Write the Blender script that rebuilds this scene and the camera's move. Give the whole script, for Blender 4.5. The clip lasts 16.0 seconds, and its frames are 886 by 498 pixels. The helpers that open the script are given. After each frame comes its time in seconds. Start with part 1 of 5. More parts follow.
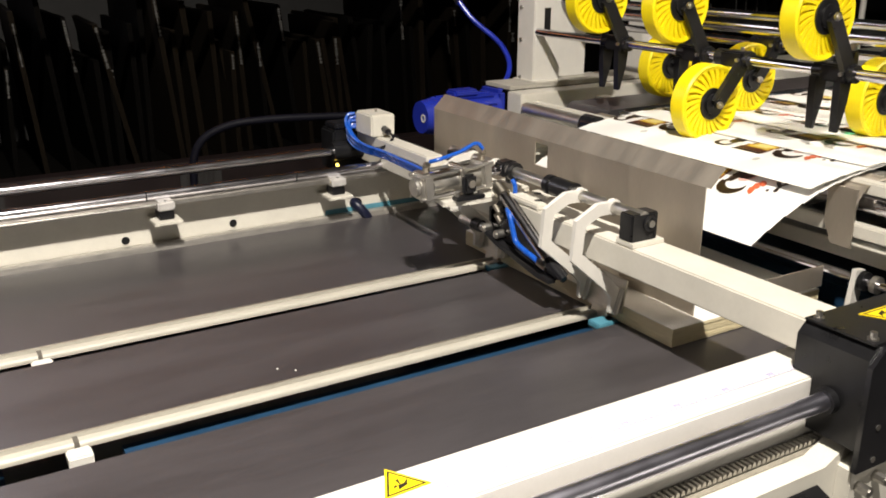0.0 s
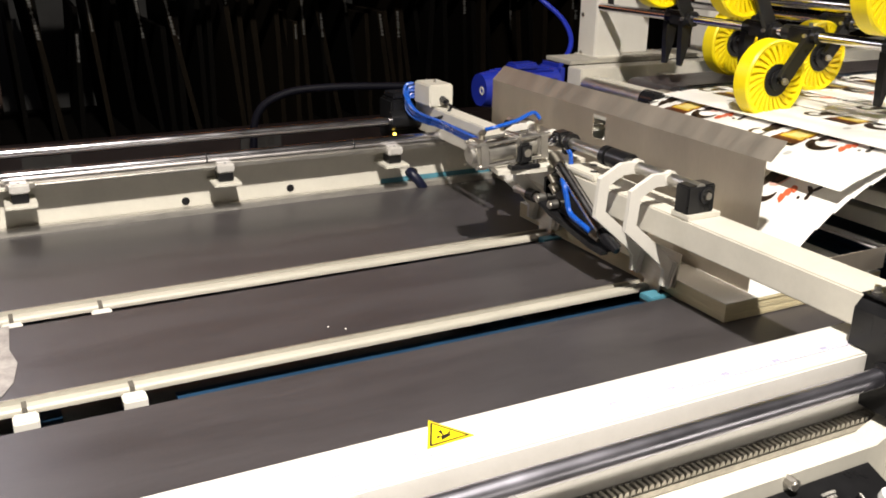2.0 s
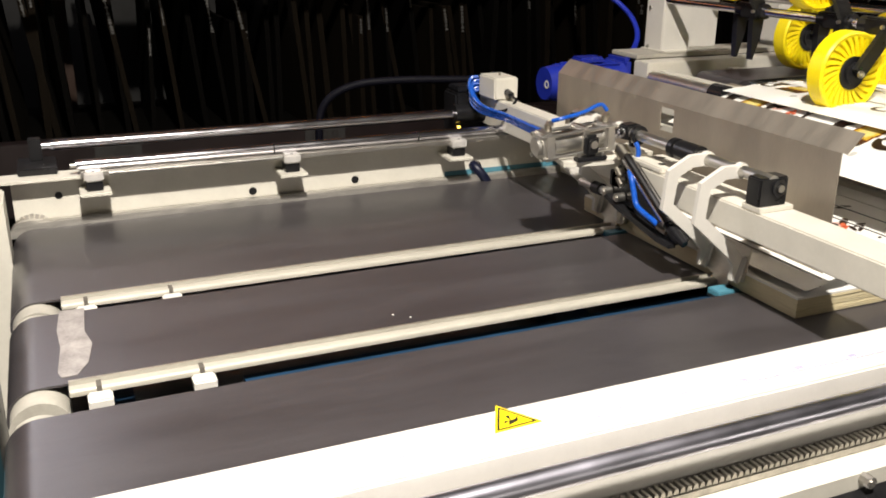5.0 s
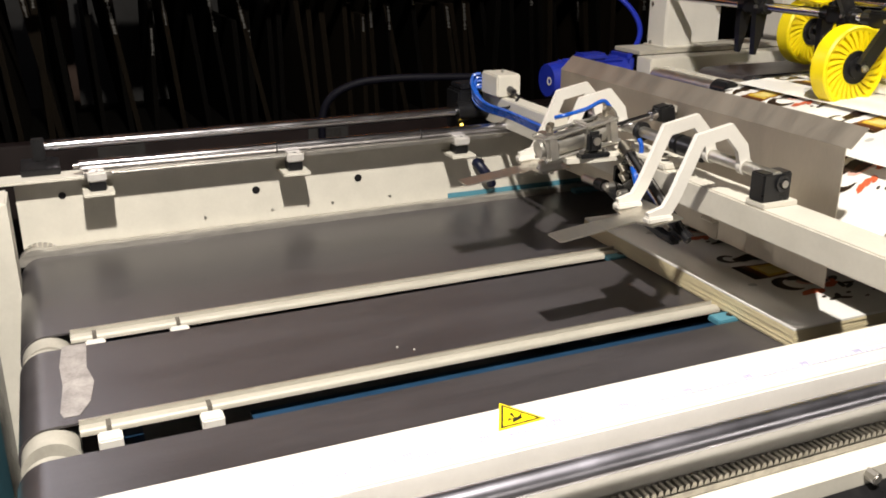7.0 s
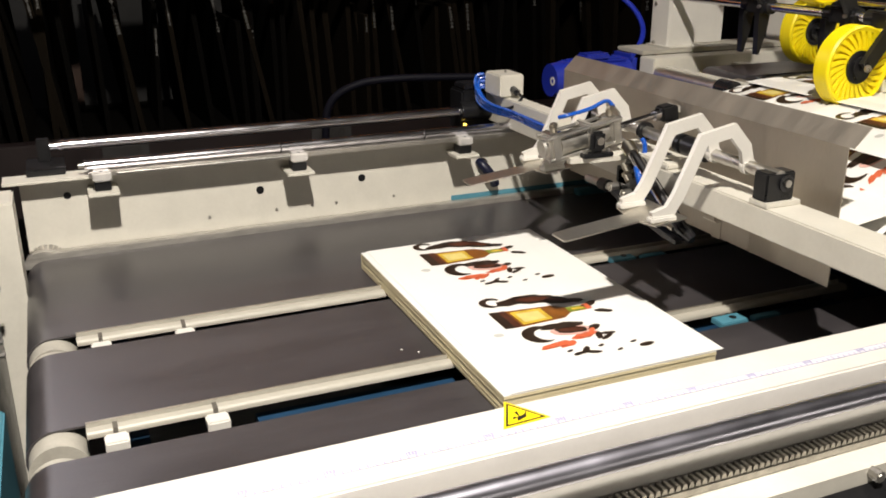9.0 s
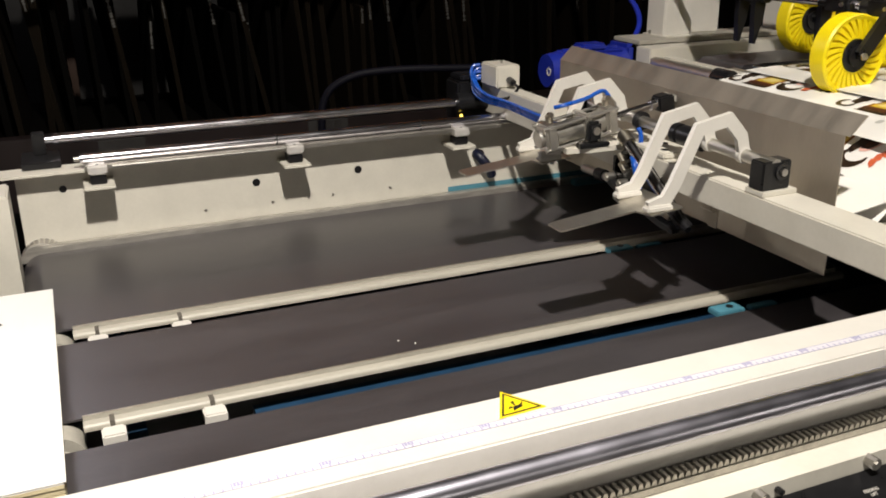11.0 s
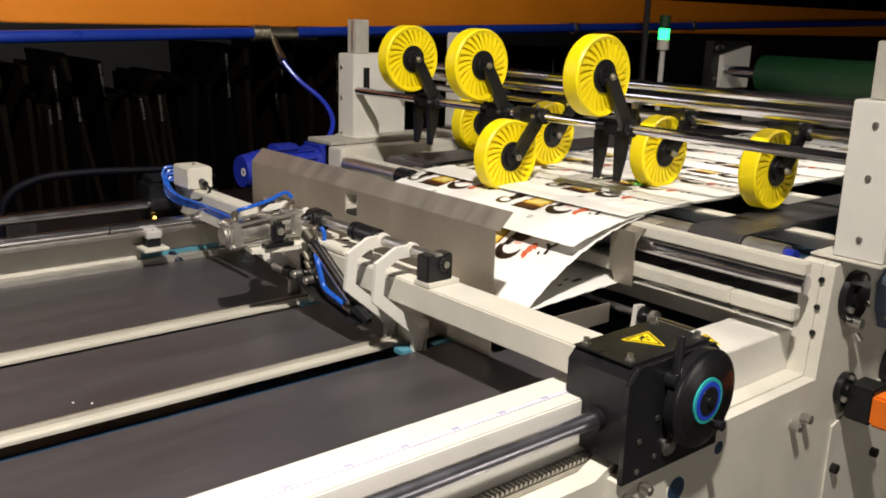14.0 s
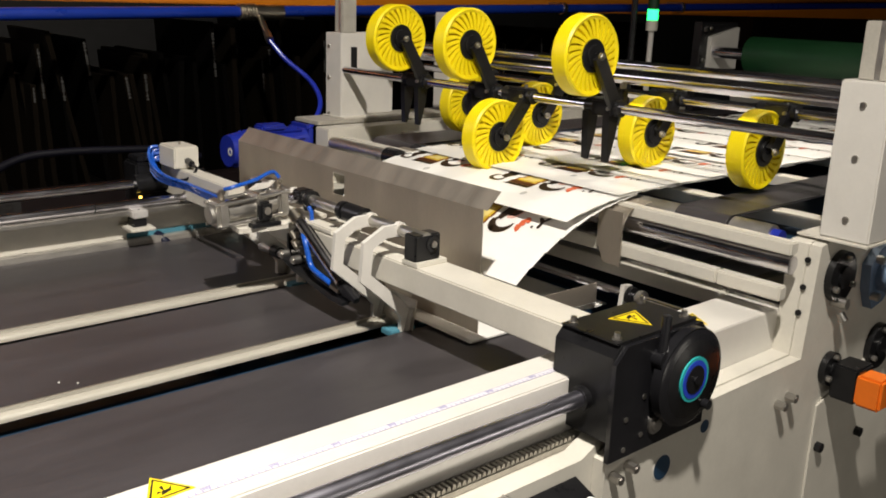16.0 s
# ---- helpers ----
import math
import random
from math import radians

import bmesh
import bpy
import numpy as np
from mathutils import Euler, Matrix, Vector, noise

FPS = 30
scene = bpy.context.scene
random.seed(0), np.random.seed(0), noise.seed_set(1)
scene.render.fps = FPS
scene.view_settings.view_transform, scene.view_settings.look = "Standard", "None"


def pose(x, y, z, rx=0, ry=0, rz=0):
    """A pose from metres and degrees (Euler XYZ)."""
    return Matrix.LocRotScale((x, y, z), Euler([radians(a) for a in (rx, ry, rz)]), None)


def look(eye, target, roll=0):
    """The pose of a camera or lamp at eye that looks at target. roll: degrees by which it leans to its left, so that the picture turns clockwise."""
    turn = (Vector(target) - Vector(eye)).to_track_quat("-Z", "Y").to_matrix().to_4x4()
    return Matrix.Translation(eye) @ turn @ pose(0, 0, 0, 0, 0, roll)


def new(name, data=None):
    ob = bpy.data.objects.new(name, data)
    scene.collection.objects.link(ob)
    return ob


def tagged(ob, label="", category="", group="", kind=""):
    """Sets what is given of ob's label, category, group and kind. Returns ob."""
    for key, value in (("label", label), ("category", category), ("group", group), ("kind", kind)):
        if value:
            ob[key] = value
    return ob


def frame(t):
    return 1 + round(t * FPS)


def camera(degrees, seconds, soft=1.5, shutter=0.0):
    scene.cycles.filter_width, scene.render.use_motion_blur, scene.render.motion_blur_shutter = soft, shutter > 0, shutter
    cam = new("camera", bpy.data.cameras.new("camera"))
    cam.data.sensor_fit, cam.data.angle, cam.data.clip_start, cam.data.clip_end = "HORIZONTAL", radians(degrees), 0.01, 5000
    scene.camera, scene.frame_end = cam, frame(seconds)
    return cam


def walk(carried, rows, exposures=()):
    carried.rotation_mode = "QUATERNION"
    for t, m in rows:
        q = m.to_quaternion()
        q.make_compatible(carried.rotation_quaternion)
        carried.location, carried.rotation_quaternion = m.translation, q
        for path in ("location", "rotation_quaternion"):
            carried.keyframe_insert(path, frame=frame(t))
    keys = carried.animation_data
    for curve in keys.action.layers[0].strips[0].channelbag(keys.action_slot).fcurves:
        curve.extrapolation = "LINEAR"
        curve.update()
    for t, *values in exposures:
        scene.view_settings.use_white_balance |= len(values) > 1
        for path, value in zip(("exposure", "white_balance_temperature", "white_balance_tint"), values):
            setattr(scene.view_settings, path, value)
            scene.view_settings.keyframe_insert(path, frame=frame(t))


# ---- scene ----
cam = camera(51.9, 16.0, soft=1.8)
PATH = [
    (0, (-0.389, -0.842, 0.642), (0.586, 0.783, 0.005), 0.1),
    (0.5, (-0.399, -0.844, 0.631), (0.542, 0.811, 0.017), 0.1),
    (1, (-0.399, -0.84, 0.616), (0.44, 0.867, -0.003), 0.7),
    (1.5, (-0.391, -0.841, 0.608), (0.456, 0.858, -0.021), 1.2),
    (2, (-0.391, -0.861, 0.607), (0.472, 0.814, -0.063), 0.9),
    (2.5, (-0.395, -0.869, 0.604), (0.442, 0.821, -0.06), 0.4),
    (3, (-0.402, -0.863, 0.594), (0.41, 0.841, -0.069), 0.4),
    (3.5, (-0.405, -0.86, 0.59), (0.377, 0.854, -0.08), 0.6),
    (4, (-0.405, -0.862, 0.59), (0.361, 0.859, -0.083), 0.5),
    (4.5, (-0.409, -0.86, 0.588), (0.345, 0.867, -0.082), 0.6),
    (7, (-0.406, -0.859, 0.587), (0.335, 0.871, -0.089), 0.0),
    (7.5, (-0.408, -0.86, 0.586), (0.334, 0.871, -0.088), 0.1),
    (8, (-0.41, -0.861, 0.587), (0.329, 0.87, -0.089), 0.1),
    (8.5, (-0.412, -0.862, 0.588), (0.325, 0.87, -0.087), 0.0),
    (11, (-0.407, -0.864, 0.585), (0.33, 0.862, -0.107), -0.4),
    (11.5, (-0.406, -0.862, 0.574), (0.331, 0.858, -0.13), -0.6),
    (12, (-0.402, -0.863, 0.575), (0.345, 0.846, -0.147), -0.7),
    (12.5, (-0.394, -0.869, 0.589), (0.398, 0.836, -0.093), -0.3),
    (13, (-0.372, -0.893, 0.617), (0.536, 0.778, 0.001), -0.1),
    (13.5, (-0.376, -0.964, 0.635), (0.754, 0.597, 0.101), 0.7),
    (14, (-0.349, -0.973, 0.625), (0.906, 0.503, 0.126), 1.7),
    (14.5, (-0.343, -0.966, 0.62), (0.95, 0.471, 0.106), 2.2),
    (15, (-0.343, -0.964, 0.621), (0.94, 0.475, 0.089), 2.3),
    (15.5, (-0.345, -0.967, 0.619), (0.922, 0.485, 0.085), 1.9),
    (16, (-0.347, -0.972, 0.618), (0.922, 0.478, 0.083), 2.0),
]
walk(cam, [(t, look(eye, target, roll)) for t, eye, target, roll in PATH], exposures=[(0, -0.04), (4.5, 0.0), (7.0, -0.12), (8.5, -0.27), (10.8, -0.56), (11.5, -0.54), (12.0, -0.46), (12.6, -0.18), (13.5, -0.14), (14.2, -0.36), (16.0, -0.42)])

# ---- light ----
world = bpy.data.worlds.new("hall")
scene.world = world
world.use_nodes = True
bgn = world.node_tree.nodes["Background"]
bgn.inputs[0].default_value = (1.0, 0.90, 0.78, 1)
bgn.inputs[1].default_value = 0.006


def area_lamp(loc, target, size, watts, colour, cone=180):
    d = bpy.data.lights.new("area_lamp", "AREA")
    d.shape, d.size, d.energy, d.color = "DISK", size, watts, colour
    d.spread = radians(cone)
    ob = new("area_lamp", d)
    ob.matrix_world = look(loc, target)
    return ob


area_lamp((-0.26, -1.0, 2.92), (-0.5, 0.6, -0.1), 0.14, 166, (1.0, 0.925, 0.83), 130)
area_lamp((2.9, 0.2, 2.9), (2.15, 0.55, 0.1), 0.4, 9, (1.0, 0.90, 0.77), 46)
# Added unseen lamp that lays a sheen on the left of the belts.
area_lamp((-1.0, 2.9, 1.3), (-0.3, 0.8, -0.1), 0.8, 12, (0.96, 0.92, 1.0))
# Added low fill lamps, unseen, to brighten the front side plate.
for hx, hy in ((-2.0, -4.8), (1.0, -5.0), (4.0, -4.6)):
    area_lamp((hx, hy, -0.15), (hx * 0.6 + 0.3, -0.1, -0.1), 1.3, 17, (1.0, 0.92, 0.80))

# ---- materials ----


def mat(name, colour, rough=0.5, metal=0.0, var=0.12, scale=14.0, bump=0.0, bscale=220.0, spec=0.5, streak=None, coat=0.0, emit=None):
    m = bpy.data.materials.new(name)
    m.use_nodes = True
    nt = m.node_tree
    b = nt.nodes["Principled BSDF"]
    tc = nt.nodes.new("ShaderNodeTexCoord")
    mp = nt.nodes.new("ShaderNodeMapping")
    nt.links.new(tc.outputs["Object"], mp.inputs[0])
    if streak:
        mp.inputs["Scale"].default_value = streak
    n1 = nt.nodes.new("ShaderNodeTexNoise")
    n1.inputs["Scale"].default_value, n1.inputs["Detail"].default_value = scale, 6
    nt.links.new(mp.outputs[0], n1.inputs["Vector"])
    n2 = nt.nodes.new("ShaderNodeTexNoise")
    n2.inputs["Scale"].default_value, n2.inputs["Detail"].default_value = scale * 9, 4
    nt.links.new(mp.outputs[0], n2.inputs["Vector"])
    mx = nt.nodes.new("ShaderNodeMath")
    mx.operation = "MULTIPLY_ADD"
    nt.links.new(n2.outputs["Fac"], mx.inputs[0])
    mx.inputs[1].default_value = 0.4
    nt.links.new(n1.outputs["Fac"], mx.inputs[2])
    rp = nt.nodes.new("ShaderNodeValToRGB")
    rp.color_ramp.elements[0].position, rp.color_ramp.elements[1].position = 0.4, 1.0
    lo = [max(0, c * (1 - var)) for c in colour]
    hi = [min(1, c * (1 + var)) for c in colour]
    rp.color_ramp.elements[0].color, rp.color_ramp.elements[1].color = (*lo, 1), (*hi, 1)
    nt.links.new(mx.outputs[0], rp.inputs[0])
    nt.links.new(rp.outputs[0], b.inputs["Base Color"])
    rr = nt.nodes.new("ShaderNodeMapRange")
    rr.inputs["To Min"].default_value, rr.inputs["To Max"].default_value = max(0.03, rough - 0.1), min(1, rough + 0.12)
    nt.links.new(n1.outputs["Fac"], rr.inputs["Value"])
    nt.links.new(rr.outputs[0], b.inputs["Roughness"])
    b.inputs["Metallic"].default_value = metal
    b.inputs["Specular IOR Level"].default_value = spec
    b.inputs["Coat Weight"].default_value = coat
    if bump:
        nb = nt.nodes.new("ShaderNodeTexNoise")
        nb.inputs["Scale"].default_value = bscale
        nt.links.new(mp.outputs[0], nb.inputs["Vector"])
        bp = nt.nodes.new("ShaderNodeBump")
        bp.inputs["Strength"].default_value, bp.inputs["Distance"].default_value = bump, 0.001
        nt.links.new(nb.outputs["Fac"], bp.inputs["Height"])
        nt.links.new(bp.outputs[0], b.inputs["Normal"])
    if emit:
        b.inputs["Emission Color"].default_value = (*emit[:3], 1)
        b.inputs["Emission Strength"].default_value = emit[3]
    return m


CREAM = mat("cream_paint", (0.62, 0.595, 0.525), 0.38, bump=0.12, var=0.07)
RAILPAINT = mat("dull_cream_rail_paint", (0.40, 0.38, 0.325), 0.4, bump=0.1, var=0.12, scale=9, streak=(1, 5, 5))
WHITE = mat("white_paint", (0.66, 0.64, 0.595), 0.33, bump=0.1, var=0.05)
BELT = mat("dark_rubber_belt", (0.045, 0.041, 0.044), 0.33, var=0.34, scale=5, bump=0.25, bscale=500, streak=(0.35, 2.2, 1), spec=0.8)
STEEL = mat("brushed_steel", (0.52, 0.47, 0.40), 0.55, 1.0, var=0.08, scale=7, bump=0.12, bscale=300, streak=(1, 3, 0.8))
BLADE = mat("blade_steel", (0.66, 0.63, 0.57), 0.40, 1.0, var=0.12, scale=10, streak=(40, 3, 3))
CHROME = mat("chromed_steel", (0.64, 0.63, 0.67), 0.18, 1.0, var=0.05)
ALU = mat("cast_aluminium", (0.58, 0.56, 0.52), 0.42, 1.0, var=0.12, scale=40)
CLAMPALU = mat("bright_cast_clamp", (0.72, 0.70, 0.67), 0.34, 0.45, var=0.1, scale=40)
ZINC = mat("zinc_bolt", (0.50, 0.48, 0.45), 0.35, 1.0, var=0.1)
BLACK = mat("black_anodised", (0.010, 0.010, 0.011), 0.30, var=0.3, scale=30, spec=0.35)
GLOSSBLACK = mat("black_plastic", (0.012, 0.012, 0.014), 0.22, var=0.2)
YELLOW = mat("yellow_plastic", (0.92, 0.735, 0.004), 0.42, var=0.06, scale=30)
SIGN = mat("yellow_sticker", (0.90, 0.68, 0.01), 0.4, var=0.05)
INK = mat("black_ink", (0.015, 0.013, 0.012), 0.5, var=0.1)
BLUE = mat("blue_hose", (0.008, 0.080, 0.43), 0.28, var=0.12, scale=30)
MOTORBLUE = mat("blue_motor_paint", (0.012, 0.025, 0.30), 0.35, var=0.15)
TEAL = mat("teal_paint", (0.07, 0.22, 0.29), 0.45, var=0.18)
NAVY = mat("dark_blue_paint", (0.008, 0.036, 0.080), 0.5, var=0.25)
PAPER = mat("white_board", (0.83, 0.82, 0.79), 0.4, var=0.025, scale=8, bump=0.05)
PAPEREDGE = mat("board_edges", (0.64, 0.565, 0.37), 0.8, var=0.16, scale=20, streak=(1, 1, 40))
P_DARK = mat("dark_brown_ink", (0.025, 0.014, 0.008), 0.4, var=0.5, scale=40)
P_GOLD = mat("gold_ink", (0.60, 0.40, 0.04), 0.4, var=0.35, scale=30)
P_AMBER = mat("amber_ink", (0.20, 0.070, 0.010), 0.4, var=0.5, scale=35)
P_RED = mat("red_ink", (0.60, 0.125, 0.05), 0.4, var=0.25, scale=40)
P_GREY = mat("grey_ink", (0.5, 0.5, 0.48), 0.5, var=0.1)
GREYPAINT = mat("grey_roller_skin", (0.40, 0.38, 0.33), 0.6, var=0.18, scale=20)
ORANGE = mat("orange_rack_paint", (0.66, 0.20, 0.006), 0.45, var=0.1, scale=3)
SWITCH = mat("orange_plastic", (0.80, 0.17, 0.01), 0.35, var=0.08)
HOSEBLUE = mat("violet_blue_hose", (0.018, 0.035, 0.42), 0.3, var=0.1)
PIPE = mat("blue_air_pipe", (0.006, 0.03, 0.28), 0.3, var=0.1)
BRASS = mat("nickel_fitting", (0.55, 0.50, 0.42), 0.3, 1.0, var=0.12)
DARKFLOOR = mat("dark_concrete", (0.05, 0.045, 0.04), 0.6, var=0.3, scale=2)
# Plywood colours hold the shade of the rack, where little light reaches.
BOARD1 = mat("shaded_plywood_edge", (0.0012, 0.0010, 0.0008), 0.8, spec=0.04, var=0.5, scale=6, streak=(6, 6, 1))
BOARD2 = mat("shaded_brown_plywood_edge", (0.004, 0.0027, 0.0014), 0.8, spec=0.06, var=0.5, scale=6, streak=(6, 6, 1))
CONDUIT = mat("black_ribbed_conduit", (0.002, 0.002, 0.005), 0.6, var=0.2, spec=0.12)
GROUND = mat("ground_steel_rod", (0.74, 0.73, 0.84), 0.31, 1.0, var=0.05)
# Rule steel dimmed in its colour for the shade in the rack.
RULEMETAL = mat("shaded_rule_steel", (0.07, 0.068, 0.065), 0.45, 0.3, var=0.4, scale=60)
P_BROWN = mat("red_brown_ink", (0.075, 0.022, 0.010), 0.4, var=0.5, scale=45)
P_CREAM = mat("pale_gold_ink", (0.70, 0.58, 0.20), 0.4, var=0.12, scale=30)
P_PINK = mat("pale_pink_ink", (0.70, 0.42, 0.36), 0.4, var=0.12, scale=30)
P_GREEN = mat("olive_green_ink", (0.22, 0.26, 0.03), 0.4, var=0.35, scale=40)
# Orange uprights, red beam and labels: rack shade is mixed into these colours.
SHADEDRACK = mat("shaded_orange_rack_paint", (0.020, 0.007, 0.002), 0.5, var=0.2)
DARKRED = mat("shaded_dark_red_beam", (0.006, 0.002, 0.002), 0.5, var=0.3)
LABELGREY = mat("shaded_grey_label", (0.016, 0.015, 0.0145), 0.6, var=0.1)
GREENROLL = mat("green_rubber_roll", (0.003, 0.040, 0.010), 0.5, var=0.2, scale=8)
GREENLIGHT = mat("green_lamp_glow", (0.05, 0.9, 0.35), 0.3, emit=(0.02, 1.0, 0.16, 6.0))
AMBERLED = mat("amber_led_glow", (0.9, 0.6, 0.1), 0.3, emit=(1.0, 0.65, 0.1, 6.0))
RINGBLUE = mat("blue_ring", (0.02, 0.06, 0.55), 0.35, var=0.1)
RINGTEAL = mat("teal_ring", (0.03, 0.42, 0.42), 0.35, var=0.1)
FLANGE = mat("slate_blue_cast", (0.13, 0.19, 0.29), 0.42, var=0.2, scale=30)
WORN = mat("worn_aluminium_trim", (0.50, 0.48, 0.44), 0.4, 0.7, var=0.25, scale=18, streak=(1, 6, 6))
SMUDGE = mat("worn_belt_splice", (0.30, 0.28, 0.27), 0.35, var=0.5, scale=22)
RULER = mat("white_tape", (0.66, 0.645, 0.70), 0.4, var=0.03)
RULEINK = mat("blue_tape_ink", (0.36, 0.35, 0.52), 0.5, var=0.1)
CLEAR = mat("lit_button", (0.8, 0.8, 0.8), 0.3, var=0.05)

# ---- mesh tools ----


def box(bm, x0, x1, y0, y1, z0, z1, bev=0.0, m=None):
    r = bmesh.ops.create_cube(bm, size=1.0)
    mm = Matrix.Translation(((x0 + x1) / 2, (y0 + y1) / 2, (z0 + z1) / 2)) @ Matrix.Diagonal((abs(x1 - x0), abs(y1 - y0), abs(z1 - z0), 1))
    bmesh.ops.transform(bm, matrix=(m @ mm) if m else mm, verts=r["verts"])
    if bev:
        vs = set(r["verts"])
        es = [e for e in bm.edges if e.verts[0] in vs and e.verts[1] in vs]
        bmesh.ops.bevel(bm, geom=es, offset=bev, segments=2, affect="EDGES")
    return bm


def rod(bm, a, b, r, seg=20, r2=None):
    a, b = Vector(a), Vector(b)
    d = b - a
    q = d.to_track_quat("Z", "Y").to_matrix().to_4x4()
    bmesh.ops.create_cone(bm, cap_ends=True, segments=seg, radius1=r, radius2=r if r2 is None else r2, depth=d.length, matrix=Matrix.Translation((a + b) / 2) @ q)
    return bm


def tube(bm, pts, r, seg=10, sub=6):
    """A round hose through the points, smoothed."""
    P = [Vector(p) for p in pts]
    P = [P[0] * 2 - P[1]] + P + [P[-1] * 2 - P[-2]]
    line = []
    for i in range(1, len(P) - 2):
        for k in range(sub):
            t = k / sub
            a, b, c, d = P[i - 1], P[i], P[i + 1], P[i + 2]
            line.append(0.5 * (2 * b + (c - a) * t + (2 * a - 5 * b + 4 * c - d) * t * t + (3 * b - a - 3 * c + d) * t ** 3))
    line.append(P[-2])
    rings, n0 = [], None
    for i, p in enumerate(line):
        tg = (line[min(i + 1, len(line) - 1)] - line[max(i - 1, 0)]).normalized()
        if n0 is None:
            n0 = tg.orthogonal().normalized()
        n0 = (n0 - tg * n0.dot(tg)).normalized()
        bn = tg.cross(n0)
        rings.append([bm.verts.new(p + r * (math.cos(2 * math.pi * k / seg) * n0 + math.sin(2 * math.pi * k / seg) * bn)) for k in range(seg)])
    for a, b in zip(rings, rings[1:]):
        for k in range(seg):
            bm.faces.new((a[k], a[(k + 1) % seg], b[(k + 1) % seg], b[k]))
    bm.faces.new(rings[0][::-1])
    bm.faces.new(rings[-1])
    return bm


def prism(bm, pts, axis, a, b):
    """A flat outline drawn out along an axis from a to b. Outline: (x, z) for y, (y, z) for x, (x, y) for z."""
    def at(p, v):
        return {"y": (p[0], v, p[1]), "x": (v, p[0], p[1]), "z": (p[0], p[1], v)}[axis]
    lo = [bm.verts.new(at(p, a)) for p in pts]
    hi = [bm.verts.new(at(p, b)) for p in pts]
    n = len(pts)
    bm.faces.new(lo)
    bm.faces.new(hi[::-1])
    for i in range(n):
        bm.faces.new((lo[i], lo[(i + 1) % n], hi[(i + 1) % n], hi[i]))
    bmesh.ops.recalc_face_normals(bm, faces=bm.faces)
    return bm


def ribbon(pts, w):
    """Outline of a bent bar of width w along a centre line."""
    P = [Vector((p[0], p[1])) for p in pts]
    L, R = [], []
    for i, p in enumerate(P):
        d1 = (P[i] - P[i - 1]).normalized() if i else (P[1] - P[0]).normalized()
        d2 = (P[i + 1] - P[i]).normalized() if i < len(P) - 1 else d1
        n = Vector((-(d1.y + d2.y), d1.x + d2.x)).normalized()
        k = w / 2 / max(0.5, n.dot(Vector((-d1.y, d1.x))))
        L.append(tuple(p + n * k))
        R.append(tuple(p - n * k))
    return L + R[::-1]


def B():
    return bmesh.new()


LOC = {}


def thing(name, label, category, loc=(0, 0, 0), group="", kind=""):
    ob = new(name)
    ob.empty_display_size = 0.05
    ob.location = loc
    LOC[ob] = Vector(loc)
    return tagged(ob, label, category, group, kind)


def mesh_of(name, bm, material, smooth=True):
    me = bpy.data.meshes.new(name)
    bmesh.ops.recalc_face_normals(bm, faces=bm.faces)
    bm.to_mesh(me)
    bm.free()
    for m in (material if isinstance(material, (list, tuple)) else [material]):
        me.materials.append(m)
    if smooth:
        me.polygons.foreach_set("use_smooth", [True] * len(me.polygons))
        me.set_sharp_from_angle(angle=radians(35))
    return me


def part(name, bm, material, parent, label="", pivot=None):
    """One mesh under a thing or a part; built in world places at the rest pose. pivot: its own turning point."""
    root = parent
    while root not in LOC:
        root = root.parent
    off = Vector(pivot) if pivot else LOC[root]
    bmesh.ops.translate(bm, verts=bm.verts, vec=-off)
    ob = new(name, mesh_of(name, bm, material))
    ob.parent = parent
    if pivot:
        ob.location = Vector(pivot) - LOC[root]
        LOC[ob] = Vector(pivot)
    if label:
        ob["label"] = label
    return ob


def solid(name, bm, material, label, category="", kind="", group="", loc=None):
    """A thing of one mesh."""
    if loc:
        bmesh.ops.translate(bm, verts=bm.verts, vec=-Vector(loc))
    ob = new(name, mesh_of(name, bm, material))
    if loc:
        ob.location = loc
    LOC[ob] = Vector(loc or (0, 0, 0))
    return tagged(ob, label, category, group, kind)


def bolts(parent, places, axis, r=0.006, h=0.006, name="bolt", material=None):
    d = Vector(axis)
    for p in places:
        bm = B()
        rod(bm, Vector(p) - d * 0.002, Vector(p) + d * h, r, 8)
        rod(bm, Vector(p) + d * (h - 0.001), Vector(p) + d * (h + 0.0015), r * 0.55, 6)
        part(name, bm, material or ZINC, parent)


FLOOR = -0.95

# ---- the hall ----
solid("floor", box(B(), -7, 9, -6, 6, FLOOR - 0.1, FLOOR), DARKFLOOR, "dark worn concrete hall floor", kind="structure")
# Near-black colour of the north wall stands in for the unlit background.
solid("wall_north", box(B(), -7, 9, 3.25, 3.4, FLOOR, 4.8), mat("unlit_wall", (0.0016, 0.0015, 0.0014), 0.8, var=0.3), "hall wall behind the racks, coloured black for the unlit background", kind="structure")
solid("wall_south", box(B(), -7, 9, -6.1, -6, FLOOR, 4.8), mat("grey_wall", (0.45, 0.43, 0.40), 0.8, var=0.1), "grey hall wall", kind="structure")
solid("wall_east", box(B(), 9, 9.1, -6, 3.4, FLOOR, 4.8), mat("dark_wall", (0.02, 0.02, 0.02), 0.8, var=0.1), "dark hall wall", kind="structure")
solid("wall_west", box(B(), -7.1, -7, -6, 3.4, FLOOR, 4.8), mat("dim_wall", (0.03, 0.03, 0.03), 0.8, var=0.1), "dark hall wall", kind="structure")
solid("ceiling", box(B(), -7, 9, -6, 3.4, 4.8, 4.9), mat("dim_ceiling", (0.16, 0.15, 0.14), 0.8, var=0.1), "dim hall ceiling", kind="structure")


